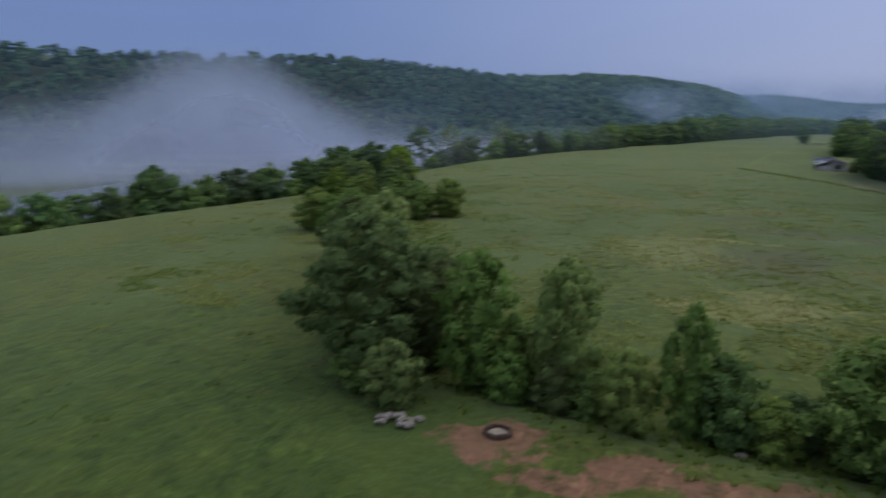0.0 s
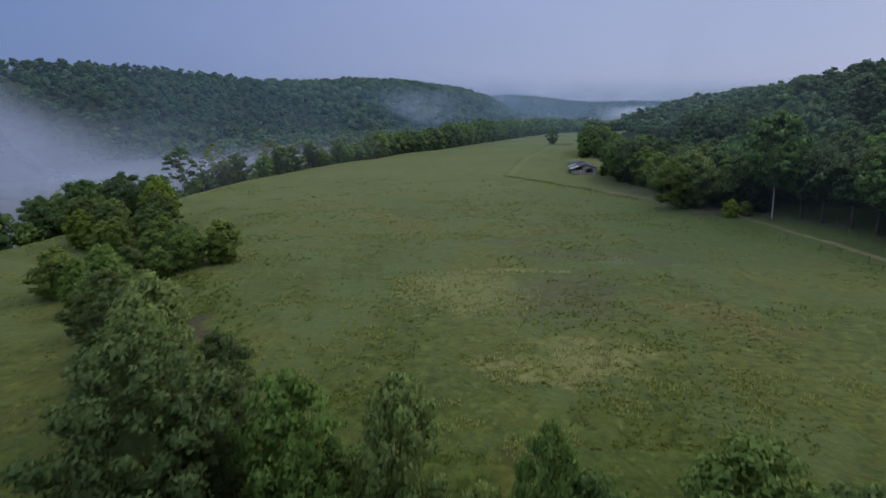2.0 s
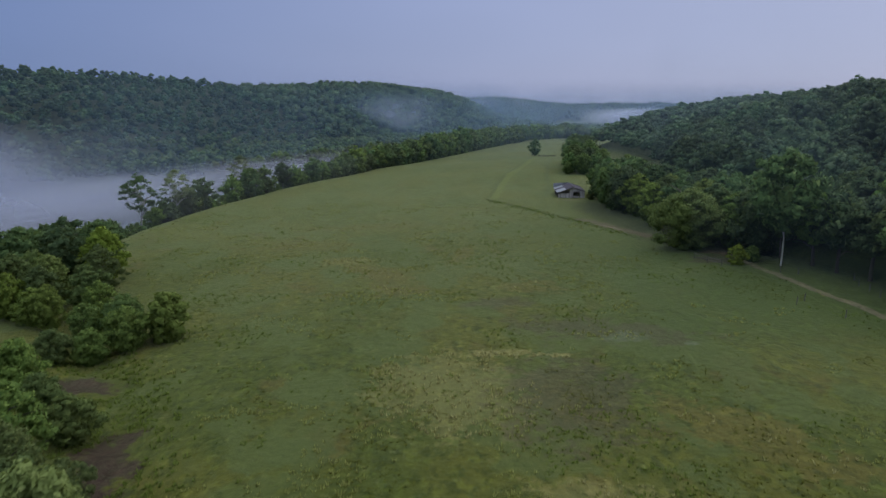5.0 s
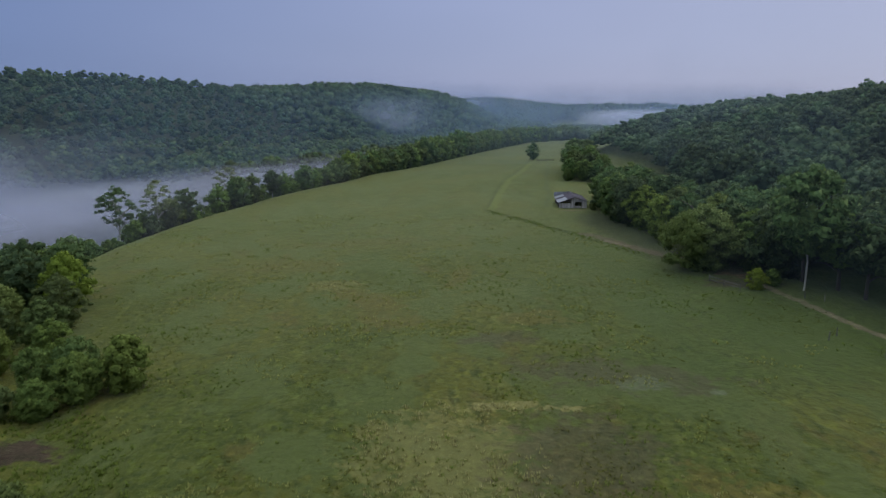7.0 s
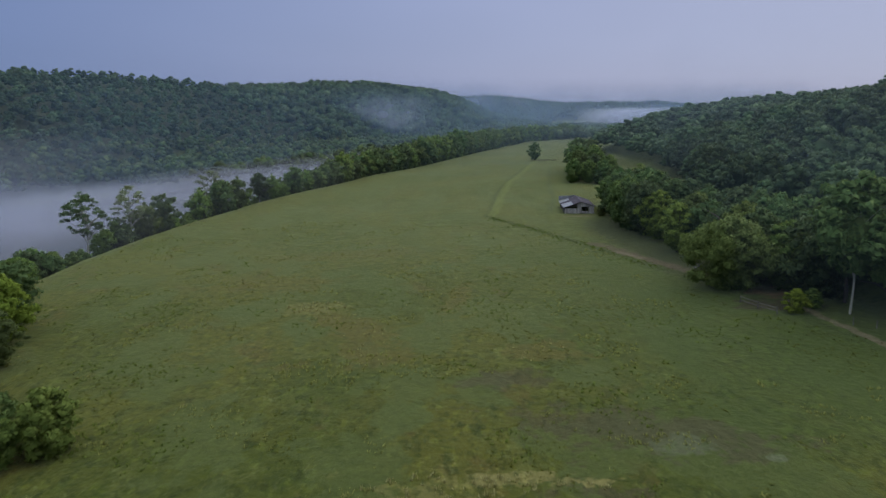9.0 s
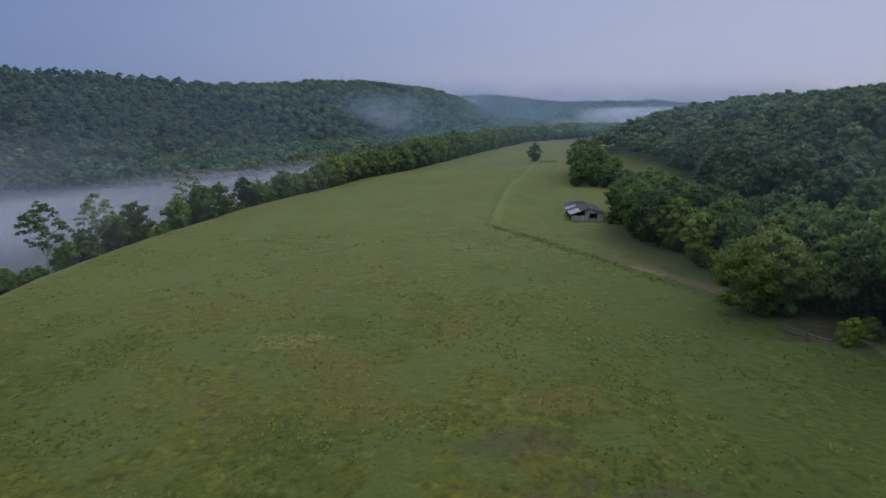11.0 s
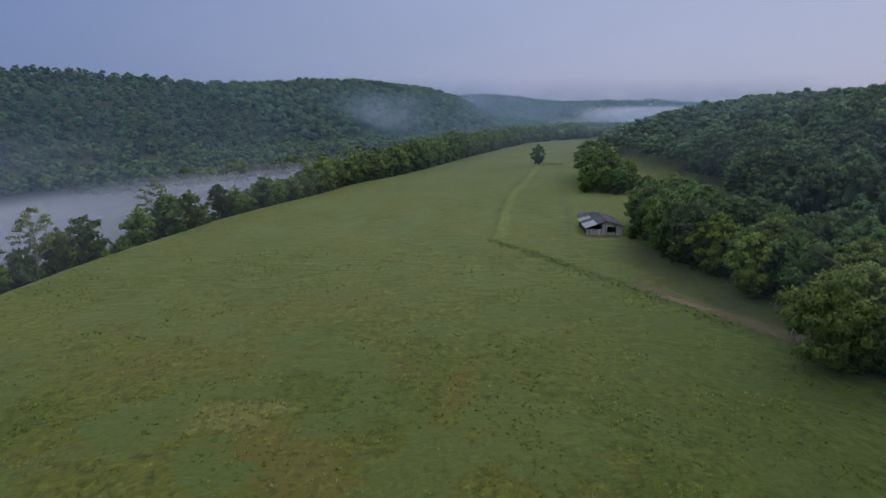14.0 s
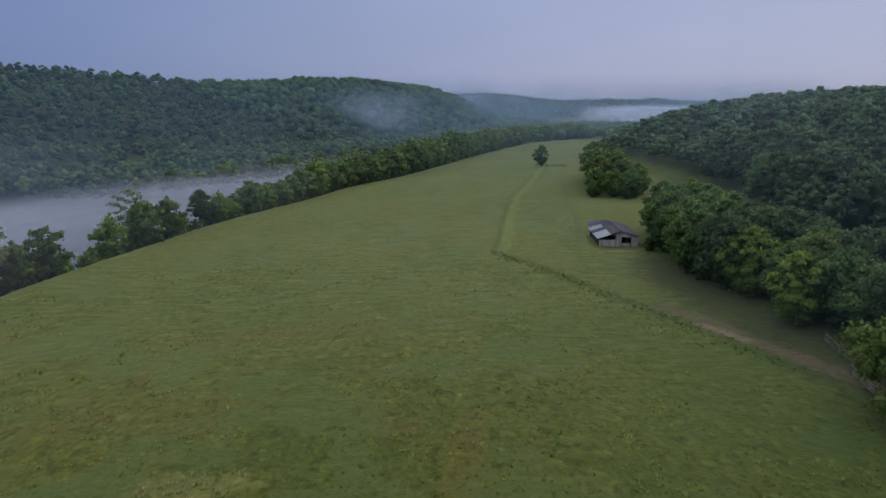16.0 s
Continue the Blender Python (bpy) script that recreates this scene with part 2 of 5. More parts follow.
def ground_material():
    m = Mat("meadow_grass", rough=0.95, spec=0.1)
    warp = m.node("ShaderNodeTexNoise", Scale=0.16, Detail=3.0)
    m.link(m.pos, warp.inputs["Vector"])
    off = m.node("ShaderNodeVectorMath")
    off.operation = "MULTIPLY_ADD"
    off.inputs[1].default_value = (5, 5, 0)
    m.link(warp.outputs["Color"], off.inputs[0])
    shift = m.node("ShaderNodeVectorMath")
    shift.inputs[1].default_value = (-2.5, -2.5, 0)
    m.link(m.pos, shift.inputs[0])
    m.link(shift.outputs[0], off.inputs[2])
    wpos = off.outputs[0]
    lay = m.node("ShaderNodeMapping")
    lay.inputs["Scale"].default_value = (1, 0.55, 1)
    m.link(wpos, lay.inputs[0])
    lpos = lay.outputs[0]
    near = m.node("ShaderNodeMapping")
    near.inputs["Scale"].default_value = (1, 0.6, 1)
    m.link(m.pos, near.inputs[0])
    spos = near.outputs[0]
    fine = m.noise(0.9, 6, 0.72)
    coarse = m.noise(3.2, 5, 0.65, shift=5)
    # base sward: mid green, cool smooth swathes, olive swathes
    c = m.mix(m.step(m.noise(22, 4, vec=lpos), 0.42, 0.60), (0.061, 0.072, 0.010), (0.088, 0.084, 0.012))
    c = m.mix(m.step(m.noise(24, 4, vec=lpos, shift=77), 0.50, 0.62, 0, 0.6), c, (0.102, 0.094, 0.014))
    c = m.mix(m.step(m.noise(7, 4, 0.6, vec=lpos, shift=140), 0.575, 0.655, 0, 0.6), c, (0.094, 0.067, 0.016))
    c = m.mix(m.step(m.noise(3.6, 5, 0.65, vec=spos, shift=13), 0.55, 0.68, 0, 0.5), c, (0.118, 0.122, 0.032))
    c = m.mix(m.step(m.noise(1.5, 5, 0.7, vec=spos, shift=57), 0.51, 0.63, 0, 0.6), c, (0.033, 0.046, 0.009))
    c = m.mix(m.step(m.noise(0.8, 4, 0.7, vec=spos, shift=91), 0.58, 0.70, 0, 0.6), c, (0.140, 0.150, 0.052))
    calm = m.step(m.math("ADD", m.noise(11, 4, 0.55, vec=lpos, shift=31), m.math("MULTIPLY", m.math("SUBTRACT", coarse, 0.5), 0.16)), 0.515, 0.555, 0, 0.7)
    c = m.mix(calm, c, m.mix(fine, (0.066, 0.082, 0.021), (0.088, 0.103, 0.028)))
    sep = m.node("ShaderNodeSeparateXYZ")
    m.link(m.pos, sep.inputs[0])
    # lush strip by the near hedge
    lush = m.math("MULTIPLY", m.step(sep.outputs["Y"], 30, -12), m.step(sep.outputs["X"], 20, -14))
    c = m.mix(m.math("MULTIPLY", lush, 0.8), c, m.mix(m.step(m.noise(3.5, 4), 0.4, 0.65), (0.036, 0.058, 0.009), (0.053, 0.070, 0.011)))
    # richer green on the right, darkened further for shade beside the wood
    rich_shaded = m.math("MULTIPLY", m.math("MULTIPLY", m.step(sep.outputs["Y"], 190, 160), m.step(sep.outputs["Y"], 55, 80)), m.step(sep.outputs["X"], 8, 36))
    c = m.mix(m.math("MULTIPLY", rich_shaded, 0.75), c, m.mix(fine, (0.024, 0.042, 0.007), (0.060, 0.082, 0.014)))
    # grass in seed farther out, its colour also paled as by haze
    seed = m.math("MULTIPLY", m.step(sep.outputs["Y"], 95, 210), m.step(m.noise(2.2, 5, 0.7, stretch=(0.4, 1.5, 1), shift=44), 0.40, 0.66))
    c = m.mix(m.math("MULTIPLY", seed, 0.6), c, (0.160, 0.165, 0.056))
    sward = m.node("ShaderNodeAttribute")
    sward.attribute_name = "smooth_sward"
    edge = m.math("ADD", sward.outputs["Fac"], m.math("MULTIPLY", m.math("SUBTRACT", coarse, 0.5), 1.3))
    even = m.step(edge, 0.02, 0.20, 0, 0.8)
    c = m.mix(even, c, m.mix(fine, (0.066, 0.082, 0.021), (0.088, 0.104, 0.028)))
    for x, y, a, b, turn, col, k in PATCHES:
        mp = m.node("ShaderNodeMapping")
        mp.vector_type = "TEXTURE"
        mp.inputs["Location"].default_value = (x, y, 0)
        mp.inputs["Rotation"].default_value = (0, 0, radians(turn))
        mp.inputs["Scale"].default_value = (a, b, 1e6)
        m.link(wpos, mp.inputs[0])
        ln = m.node("ShaderNodeVectorMath")
        ln.operation = "LENGTH"
        m.link(mp.outputs[0], ln.inputs[0])
        d = m.math("ADD", ln.outputs["Value"], m.math("MULTIPLY", m.math("SUBTRACT", fine, 0.5), 2.0))
        d = m.math("ADD", d, m.math("MULTIPLY", m.math("SUBTRACT", coarse, 0.5), 3.4))
        c = m.mix(m.step(d, 1.15, 0.7, 0, min(1.0, k * 1.2)), c, m.mix(fine, tuple(v * 0.7 for v in col), tuple(v * 1.25 for v in col)))
    for pts, wid, col, k in WAYS_AND_SHADE:
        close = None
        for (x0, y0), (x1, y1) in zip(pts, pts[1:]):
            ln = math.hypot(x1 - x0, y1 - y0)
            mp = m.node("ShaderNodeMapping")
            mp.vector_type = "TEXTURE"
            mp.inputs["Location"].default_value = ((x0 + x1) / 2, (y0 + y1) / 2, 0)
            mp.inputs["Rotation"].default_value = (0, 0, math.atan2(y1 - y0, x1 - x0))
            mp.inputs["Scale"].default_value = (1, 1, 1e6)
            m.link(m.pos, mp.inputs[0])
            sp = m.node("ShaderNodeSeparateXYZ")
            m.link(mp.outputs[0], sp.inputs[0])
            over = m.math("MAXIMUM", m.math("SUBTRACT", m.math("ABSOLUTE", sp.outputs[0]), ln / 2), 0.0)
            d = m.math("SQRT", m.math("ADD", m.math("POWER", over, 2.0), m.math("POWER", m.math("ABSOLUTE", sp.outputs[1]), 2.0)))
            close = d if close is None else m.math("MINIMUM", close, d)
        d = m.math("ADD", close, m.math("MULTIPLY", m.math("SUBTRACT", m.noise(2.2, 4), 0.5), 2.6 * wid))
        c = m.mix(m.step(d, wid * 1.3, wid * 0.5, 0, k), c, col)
    # leaf litter and shade-loving growth on the banks and under the woods
    steep = m.math("MAXIMUM", m.step(sep.outputs["Z"], -1.5, -4.5), m.step(sep.outputs["Z"], 1.5, 5.0))
    c = m.mix(steep, c, m.mix(fine, (0.022, 0.026, 0.012), (0.06, 0.065, 0.03)))
    c = m.mix(m.step(fine, 0.38, 0.66, 0.0, 0.42), c, m.mix(0.5, c, (0.03, 0.045, 0.015)))
    rough = m.math("SUBTRACT", 1.0, m.math("MULTIPLY", m.math("MAXIMUM", calm, m.math("MULTIPLY", even, 1.15)), 0.9))
    c = m.mix(m.math("MULTIPLY", rough, m.step(m.noise(0.95, 3, 0.6, vec=spos, shift=63), 0.51, 0.64, 0, 0.8)), c, m.mix(1.0, c, (0.54, 0.59, 0.5), "MULTIPLY"))
    c = m.mix(m.math("MULTIPLY", rough, m.step(m.noise(1.2, 3, 0.6, vec=spos, shift=83), 0.53, 0.65, 0, 0.65)), c, m.mix(1.0, c, (1.52, 1.55, 1.5), "MULTIPLY"))
    speck = m.noise(0.55, 3, 0.65, shift=29)
    c = m.mix(m.step(speck, 0.56, 0.66, 0, 0.5), c, m.mix(1.0, c, (0.55, 0.6, 0.55), "MULTIPLY"))
    c = m.mix(m.step(speck, 0.44, 0.34, 0, 0.4), c, m.mix(1.0, c, (1.5, 1.5, 1.5), "MULTIPLY"))
    m.colour(c)
    m.bump(m.math("ADD", fine, m.noise(2.4, 4, 0.65, vec=spos, shift=9)), 0.38, 0.4)
    m.bsdf.inputs["Sheen Weight"].default_value = 0.34
    m.bsdf.inputs["Sheen Roughness"].default_value = 0.36
    m.bsdf.inputs["Sheen Tint"].default_value = (0.74, 0.78, 0.42, 1)
    return m.m


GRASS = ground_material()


def blade_material(name, a, b, size=0.7):
    """Thin blades that let half of the light through."""
    m = Mat(name)
    g = m.node("ShaderNodeNewGeometry")
    c = m.mix(g.outputs["Random Per Island"], a, b)
    c = m.mix(m.step(m.noise(size * 8, 3), 0.3, 0.7, 0, 0.5), c, tuple((u + v) / 2 for u, v in zip(a, b)))
    dif, thru, both = m.node("ShaderNodeBsdfDiffuse"), m.node("ShaderNodeBsdfTranslucent"), m.node("ShaderNodeMixShader", Fac=0.5)
    m.link(c, dif.inputs[0])
    m.link(c, thru.inputs[0])
    m.link(dif.outputs[0], both.inputs[1])
    m.link(thru.outputs[0], both.inputs[2])
    m.link(both.outputs[0], m.nt.nodes["Material Output"].inputs[0])
    return m.m


WEED_DARK = blade_material("weed_leaves", (0.110, 0.148, 0.030), (0.17, 0.21, 0.048))
WEED_SWARD = blade_material("tussock_grass", (0.095, 0.102, 0.020), (0.150, 0.150, 0.035))
WEED_TAN = blade_material("dry_grass", (0.25, 0.23, 0.09), (0.42, 0.39, 0.18))
WEED_PALE = blade_material("seed_heads", (0.20, 0.215, 0.06), (0.34, 0.34, 0.12))


def mist_material(name, strength, size, stretch=(1, 1, 1), lo=0.35, hi=0.68, shift=0.0, edge=0.5, tint=None, crest=None):
    """Droplet haze: scatters light over a soft, torn sheet; thins out to its edges."""
    m = Mat(name)
    nt = m.nt
    nt.nodes.remove(m.bsdf)
    out = nt.nodes["Material Output"]
    uv = m.node("ShaderNodeTexCoord").outputs["UV"]
    sep = m.node("ShaderNodeSeparateXYZ")
    m.link(uv, sep.inputs[0])
    a = None
    for s in (sep.outputs[0], sep.outputs[1]):
        t = m.math("SUBTRACT", 1.0, m.math("ABSOLUTE", m.math("SUBTRACT", m.math("MULTIPLY", s, 2.0), 1.0)))
        t = m.step(t, 0.0, edge)
        a = t if a is None else m.math("MULTIPLY", a, t)
    cloud = m.noise(size, 3, 0.45, stretch=stretch, shift=shift)
    n = m.step(cloud, lo, hi)
    if crest:
        # a billow: its upper rim rises to a peak along the bank
        at, wide, low, peak = crest
        off = m.math("POWER", m.math("ABSOLUTE", m.math("DIVIDE", m.math("SUBTRACT", sep.outputs[0], at), wide)), 2.0)
        rim = m.math("ADD", m.math("MULTIPLY", m.math("EXPONENT", m.math("MULTIPLY", off, -1.0)), peak - low), low)
        over = m.math("SUBTRACT", m.math("ADD", sep.outputs[1], m.math("MULTIPLY", m.math("SUBTRACT", cloud, 0.5), 0.6)), rim)
        n = m.math("MULTIPLY", n, m.step(over, 0.14, -0.36))
    a = m.math("MULTIPLY", m.math("MULTIPLY", a, n), strength)
    dif = m.node("ShaderNodeBsdfDiffuse")
    dif.inputs[0].default_value = tint or MIST_COLOUR
    trl = m.node("ShaderNodeBsdfTranslucent")
    trl.inputs[0].default_value = tint or MIST_COLOUR
    both = m.node("ShaderNodeMixShader")
    m.link(dif.outputs[0], both.inputs[1])
    m.link(trl.outputs[0], both.inputs[2])
    clear = m.node("ShaderNodeBsdfTransparent")
    mix = m.node("ShaderNodeMixShader")
    m.link(a, mix.inputs[0])
    m.link(clear.outputs[0], mix.inputs[1])
    m.link(both.outputs[0], mix.inputs[2])
    m.link(mix.outputs[0], out.inputs[0])
    return m.m


MIST_COLOUR = (0.66, 0.67, 0.79, 1)

# ---- the lie of the land ----
RIVER_EDGE = [(-130, -300), (-112, -60), (-94, 0), (-86, 30), (-82, 62), (-76, 90), (-76, 130), (-77, 160), (-74, 185), (-69, 217), (-64, 248), (-55, 278), (-38, 338), (-8, 415), (33, 559), (79, 690), (165, 815), (335, 1010), (610, 1290)]
HILL_FOOT = [(-560, -300), (-430, 0), (-330, 130), (-240, 250), (-172, 345), (-158, 490), (-133, 610), (-48, 800), (66, 1080), (153, 1400), (260, 1750), (350, 2100)]
CREEK = [(-68, 98), (-52, 80), (-44, 66), (-34, 54), (-27, 36), (-22, 20), (-13, 6), (-3, 3.5), (6, 2), (14, 0), (26, -5), (60, -14)]


def along(points, x, y):
    """Signed distance to a line of points (positive on its left) and the length run along it."""
    best = np.full(np.shape(x), 1e9)
    side = np.zeros(np.shape(x))
    run = np.zeros(np.shape(x))
    done = 0.0
    for (x0, y0), (x1, y1) in zip(points, points[1:]):
        dx, dy = x1 - x0, y1 - y0
        ln = math.hypot(dx, dy)
        t = np.clip(((x - x0) * dx + (y - y0) * dy) / ln**2, 0, 1)
        d = np.hypot(x - x0 - t * dx, y - y0 - t * dy)
        s = dx * (y - y0) - dy * (x - x0)
        closer = d < best
        best = np.where(closer, d, best)
        side = np.where(closer, np.sign(s), side)
        run = np.where(closer, done + t * ln, run)
        done += ln
    return best * side, run


def smooth(v):
    v = np.clip(v, 0, 1)
    return v * v * (3 - 2 * v)


def height(x, y):
    x, y = np.asarray(x, float), np.asarray(y, float)
    e, _ = along(RIVER_EDGE, x, y)
    f, _ = along(HILL_FOOT, x, y)
    k, _ = along(CREEK, x, y)
    z = 0.10 * np.sin(x / 7.3 + y / 19) + 0.12 * np.sin(y / 11.0 - x / 23) + 0.25 * np.sin(x / 41 + 1) * np.sin(y / 53)
    z = z - 7.2 * smooth((e + 4.5) / 17)
    z = z - 1.1 * np.exp(-((k / 3.2) ** 2)) * (x < 60)
    fr = np.clip(f, 0, None) / 108
    ridge = 54 * np.interp(y, [-300, 0, 300, 500, 1060, 1250, 1400, 1620], [0.79, 0.95, 1.05, 1.15, 1.30, 1.14, 0.6, 0.12])
    z = z + ridge * fr / (1 + fr**4) ** 0.25 * (1 + 0.05 * np.sin(x / 60 + y / 90))
    xb = np.interp(y, [-200, 60, 110, 140, 210, 300, 380, 480, 600, 700, 1000], [80, 76, 70, 64, 64, 88, 97, 92, 135, 195, 520])
    top = np.interp(y, [-200, 100, 330, 480, 650, 800], [36.5, 36.5, 35, 28, 22, 15])
    z = z + top * np.tanh(0.38 * np.clip(x - xb, 0, None) / top)
    far = smooth((y - 1500 - 0.12 * x) / 330) * (39 + 7 * np.sin(x / 170 + 0.6) + 4 * np.sin(x / 61))
    z = np.where(y > 1400, np.maximum(z, far + np.minimum(z, 0)), z)
    return z


def flat_mesh(name, co, faces, smooth_faces=True):
    me = bpy.data.meshes.new(name)
    me.from_pydata(co, [], faces)
    if smooth_faces:
        me.shade_smooth()
    return me


def grid_mesh(name, xs, ys):
    X, Y = np.meshgrid(xs, ys)
    Z = height(X, Y)
    co = np.stack([X, Y, Z], -1).reshape(-1, 3)
    nx, ny = len(xs), len(ys)
    i = (np.arange(ny - 1)[:, None] * nx + np.arange(nx - 1)[None, :]).reshape(-1)
    quads = np.stack([i, i + 1, i + 1 + nx, i + nx], -1)
    return flat_mesh(name, co.tolist(), quads.tolist())


def steps(*marks):
    out = []
    for a, b, s in marks:
        out += list(np.arange(a, b, s))
    return np.array(out + [marks[-1][1]], float)


XS = steps((-2600, -420, 110), (-420, -110, 9), (-110, 112, 2.0), (112, 400, 9), (400, 2600, 110))
YS = steps((-700, -60, 40), (-60, 230, 2.0), (230, 700, 6), (700, 2000, 25), (2000, 3600, 100))
ground = tagged(new("ground", grid_mesh("ground", XS, YS)), "green weedy meadow rolling to the river and hills", "ground", kind="structure")
ground.data.materials.append(GRASS)
GX, GY = np.meshgrid(XS, YS)
inside = np.full(GX.shape, -1.0)
for x, y, a, b in SWARDS:
    inside = np.maximum(inside, 1 - np.hypot((GX - x) / a, (GY - y) / b))
ground.data.attributes.new("smooth_sward", "FLOAT", "POINT").data.foreach_set("value", inside.astype(np.float32).reshape(-1))


def ribbon(name, points, a, b, z, material, step=12.0, upright=None):
    """A strip along a line of points from offset a to offset b (positive on the left), or standing from z to upright."""
    co, uv, faces = [], [], []
    pts = []
    for (x0, y0), (x1, y1) in zip(points, points[1:]):
        n = max(1, int(math.hypot(x1 - x0, y1 - y0) / step))
        pts += [(x0 + (x1 - x0) * i / n, y0 + (y1 - y0) * i / n) for i in range(n)]
    pts.append(points[-1])
    p = np.array(pts)
    for _ in range(4):
        p[1:-1] = (p[:-2] + 2 * p[1:-1] + p[2:]) / 4
    t = np.gradient(p, axis=0)
    t /= np.linalg.norm(t, axis=1)[:, None]
    nrm = np.stack([-t[:, 1], t[:, 0]], -1)
    rows = 9
    for i in range(len(p)):
        for j in range(rows):
            v = j / (rows - 1)
            if upright is None:
                q = p[i] + nrm[i] * (a + (b - a) * v)
                zz = z + 0.9 * math.sin(q[0] / 21 + z) * math.sin(q[1] / 27 - z)
            else:
                q = p[i] + nrm[i] * (a + (b - a) * v)
                zz = z + (upright - z) * v
            co.append((q[0], q[1], zz))
            uv.append((i / (len(p) - 1), v))
    for i in range(len(p) - 1):
        for j in range(rows - 1):
            k = i * rows + j
            faces.append((k, k + rows, k + rows + 1, k + 1))
    me = flat_mesh(name, co, faces)
    layer = me.uv_layers.new(name="UVMap")
    idx = np.empty(len(me.loops), int)
    me.loops.foreach_get("vertex_index", idx)
    layer.data.foreach_set("uv", np.array(uv)[idx].astype(np.float32).reshape(-1))
    me.materials.append(material)
    return new(name, me)


def water_material():
    m = Mat("river_water", rough=0.08, spec=0.5)
    m.colour(m.mix(m.noise(6, 4), (0.02, 0.03, 0.03), (0.04, 0.05, 0.045)))
    m.bump(m.noise(1.4, 4), 0.15, 0.05)
    return m.m


tagged(ribbon("river", RIVER_EDGE, 7, 80, -6.1, water_material()), "calm grey river under morning fog", "river", kind="structure")

# ---- plants ----


def ico(sub):
    bm = bmesh.new()
    bmesh.ops.create_icosphere(bm, subdivisions=sub, radius=1.0)
    co = np.array([v.co[:] for v in bm.verts])
    fa = np.array([[v.index for v in f.verts] for f in bm.faces])
    bm.free()
    return co, fa


ICO1 = ico(1)


def unit(rng, n):
    v = rng.normal(size=(n, 3))
    return v / np.linalg.norm(v, axis=1)[:, None]


def sprays(rng, centres, normals, size, droop=0.25, loose=0.75):
    """Leaf sprays: one folded four-sided leaf cluster at each centre, roughly facing along its normal."""
    n = len(centres)
    nn = normals + unit(rng, n) * loose
    nn /= np.linalg.norm(nn, axis=1)[:, None]
    a = np.cross(nn, unit(rng, n))
    a /= np.linalg.norm(a, axis=1)[:, None] + 1e-9
    b = np.cross(nn, a)
    s = size * rng.uniform(0.6, 1.35, n)[:, None]
    down = np.array([0, 0, -1.0])
    v = np.stack([centres - a * s * 0.5 + b * s * 0.36, centres - a * s * 0.45 - b * s * 0.36, centres + a * s * 0.62 + down * s * droop], 1)
    turn = (np.cross(v[:, 1] - v[:, 0], v[:, 2] - v[:, 0]) * normals).sum(1) < 0
    v[turn] = v[turn][:, ::-1]
    return v.reshape(-1, 3), np.arange(n * 3).reshape(-1, 3)


def lobes_of(rng, r, h0, h1, count, big=0.22, flat=0.72, widest=0.38):
    """Leafy boughs that make up an uneven crown between heights h0 and h1, and the dense middle behind them."""
    out = []
    ph = rng.uniform(0, 6.28, 4)
    for i in range(count):
        u = (i + rng.uniform(0.0, 1.0)) / count
        w = i * 2.39996 + rng.uniform(-0.5, 0.5)
        env = (u / widest) ** 0.45 if u < widest else max(0.03, 1 - ((u - widest) / (1 - widest)) ** 2.2) ** 0.6
        uneven = 1 + 0.16 * math.sin(2 * w + ph[0] + 5 * u) + 0.12 * math.sin(3 * w + ph[1] - 7 * u)
        s = r * big * rng.uniform(0.65, 1.4) * (0.55 + 0.45 * env)
        k = max(0.0, r * env * uneven - s * 0.7) * rng.uniform(0.72, 1.08)
        z = h0 + s * 0.4 + (h1 - h0 - s) * u + rng.normal() * 0.1
        out.append((np.array([math.cos(w) * k, math.sin(w) * k, z]), s * np.array([1, 1, flat])))
    return out


def middle_of(r, h0, h1, widest):
    """The dense inside of a crown."""
    m = h0 + (h1 - h0) * (widest * 0.5 + 0.2)
    return [(np.array([0, 0, m]), np.array([0.52 * r, 0.52 * r, (h1 - h0) * 0.32])), (np.array([0.1 * r, 0, m - 0.2 * (h1 - h0)]), np.array([0.56 * r, 0.53 * r, (h1 - h0) * 0.19])), (np.array([0, 0.08 * r, h1 - 0.3 * (h1 - h0)]), np.array([0.30 * r, 0.30 * r, (h1 - h0) * 0.15]))]


def leaf_way(rng, p, d, r, h0, h1):
    """The way in which each spray faces the light: out of its mass, out of the crown, and partly at random."""
    out = p - np.array([0, 0, h0 + (h1 - h0) * 0.35])
    out /= np.linalg.norm(out, axis=1)[:, None] + 1e-9
    n = d * 0.8 + out * 0.5 + unit(rng, len(p)) * 0.45
    return n / np.linalg.norm(n, axis=1)[:, None]


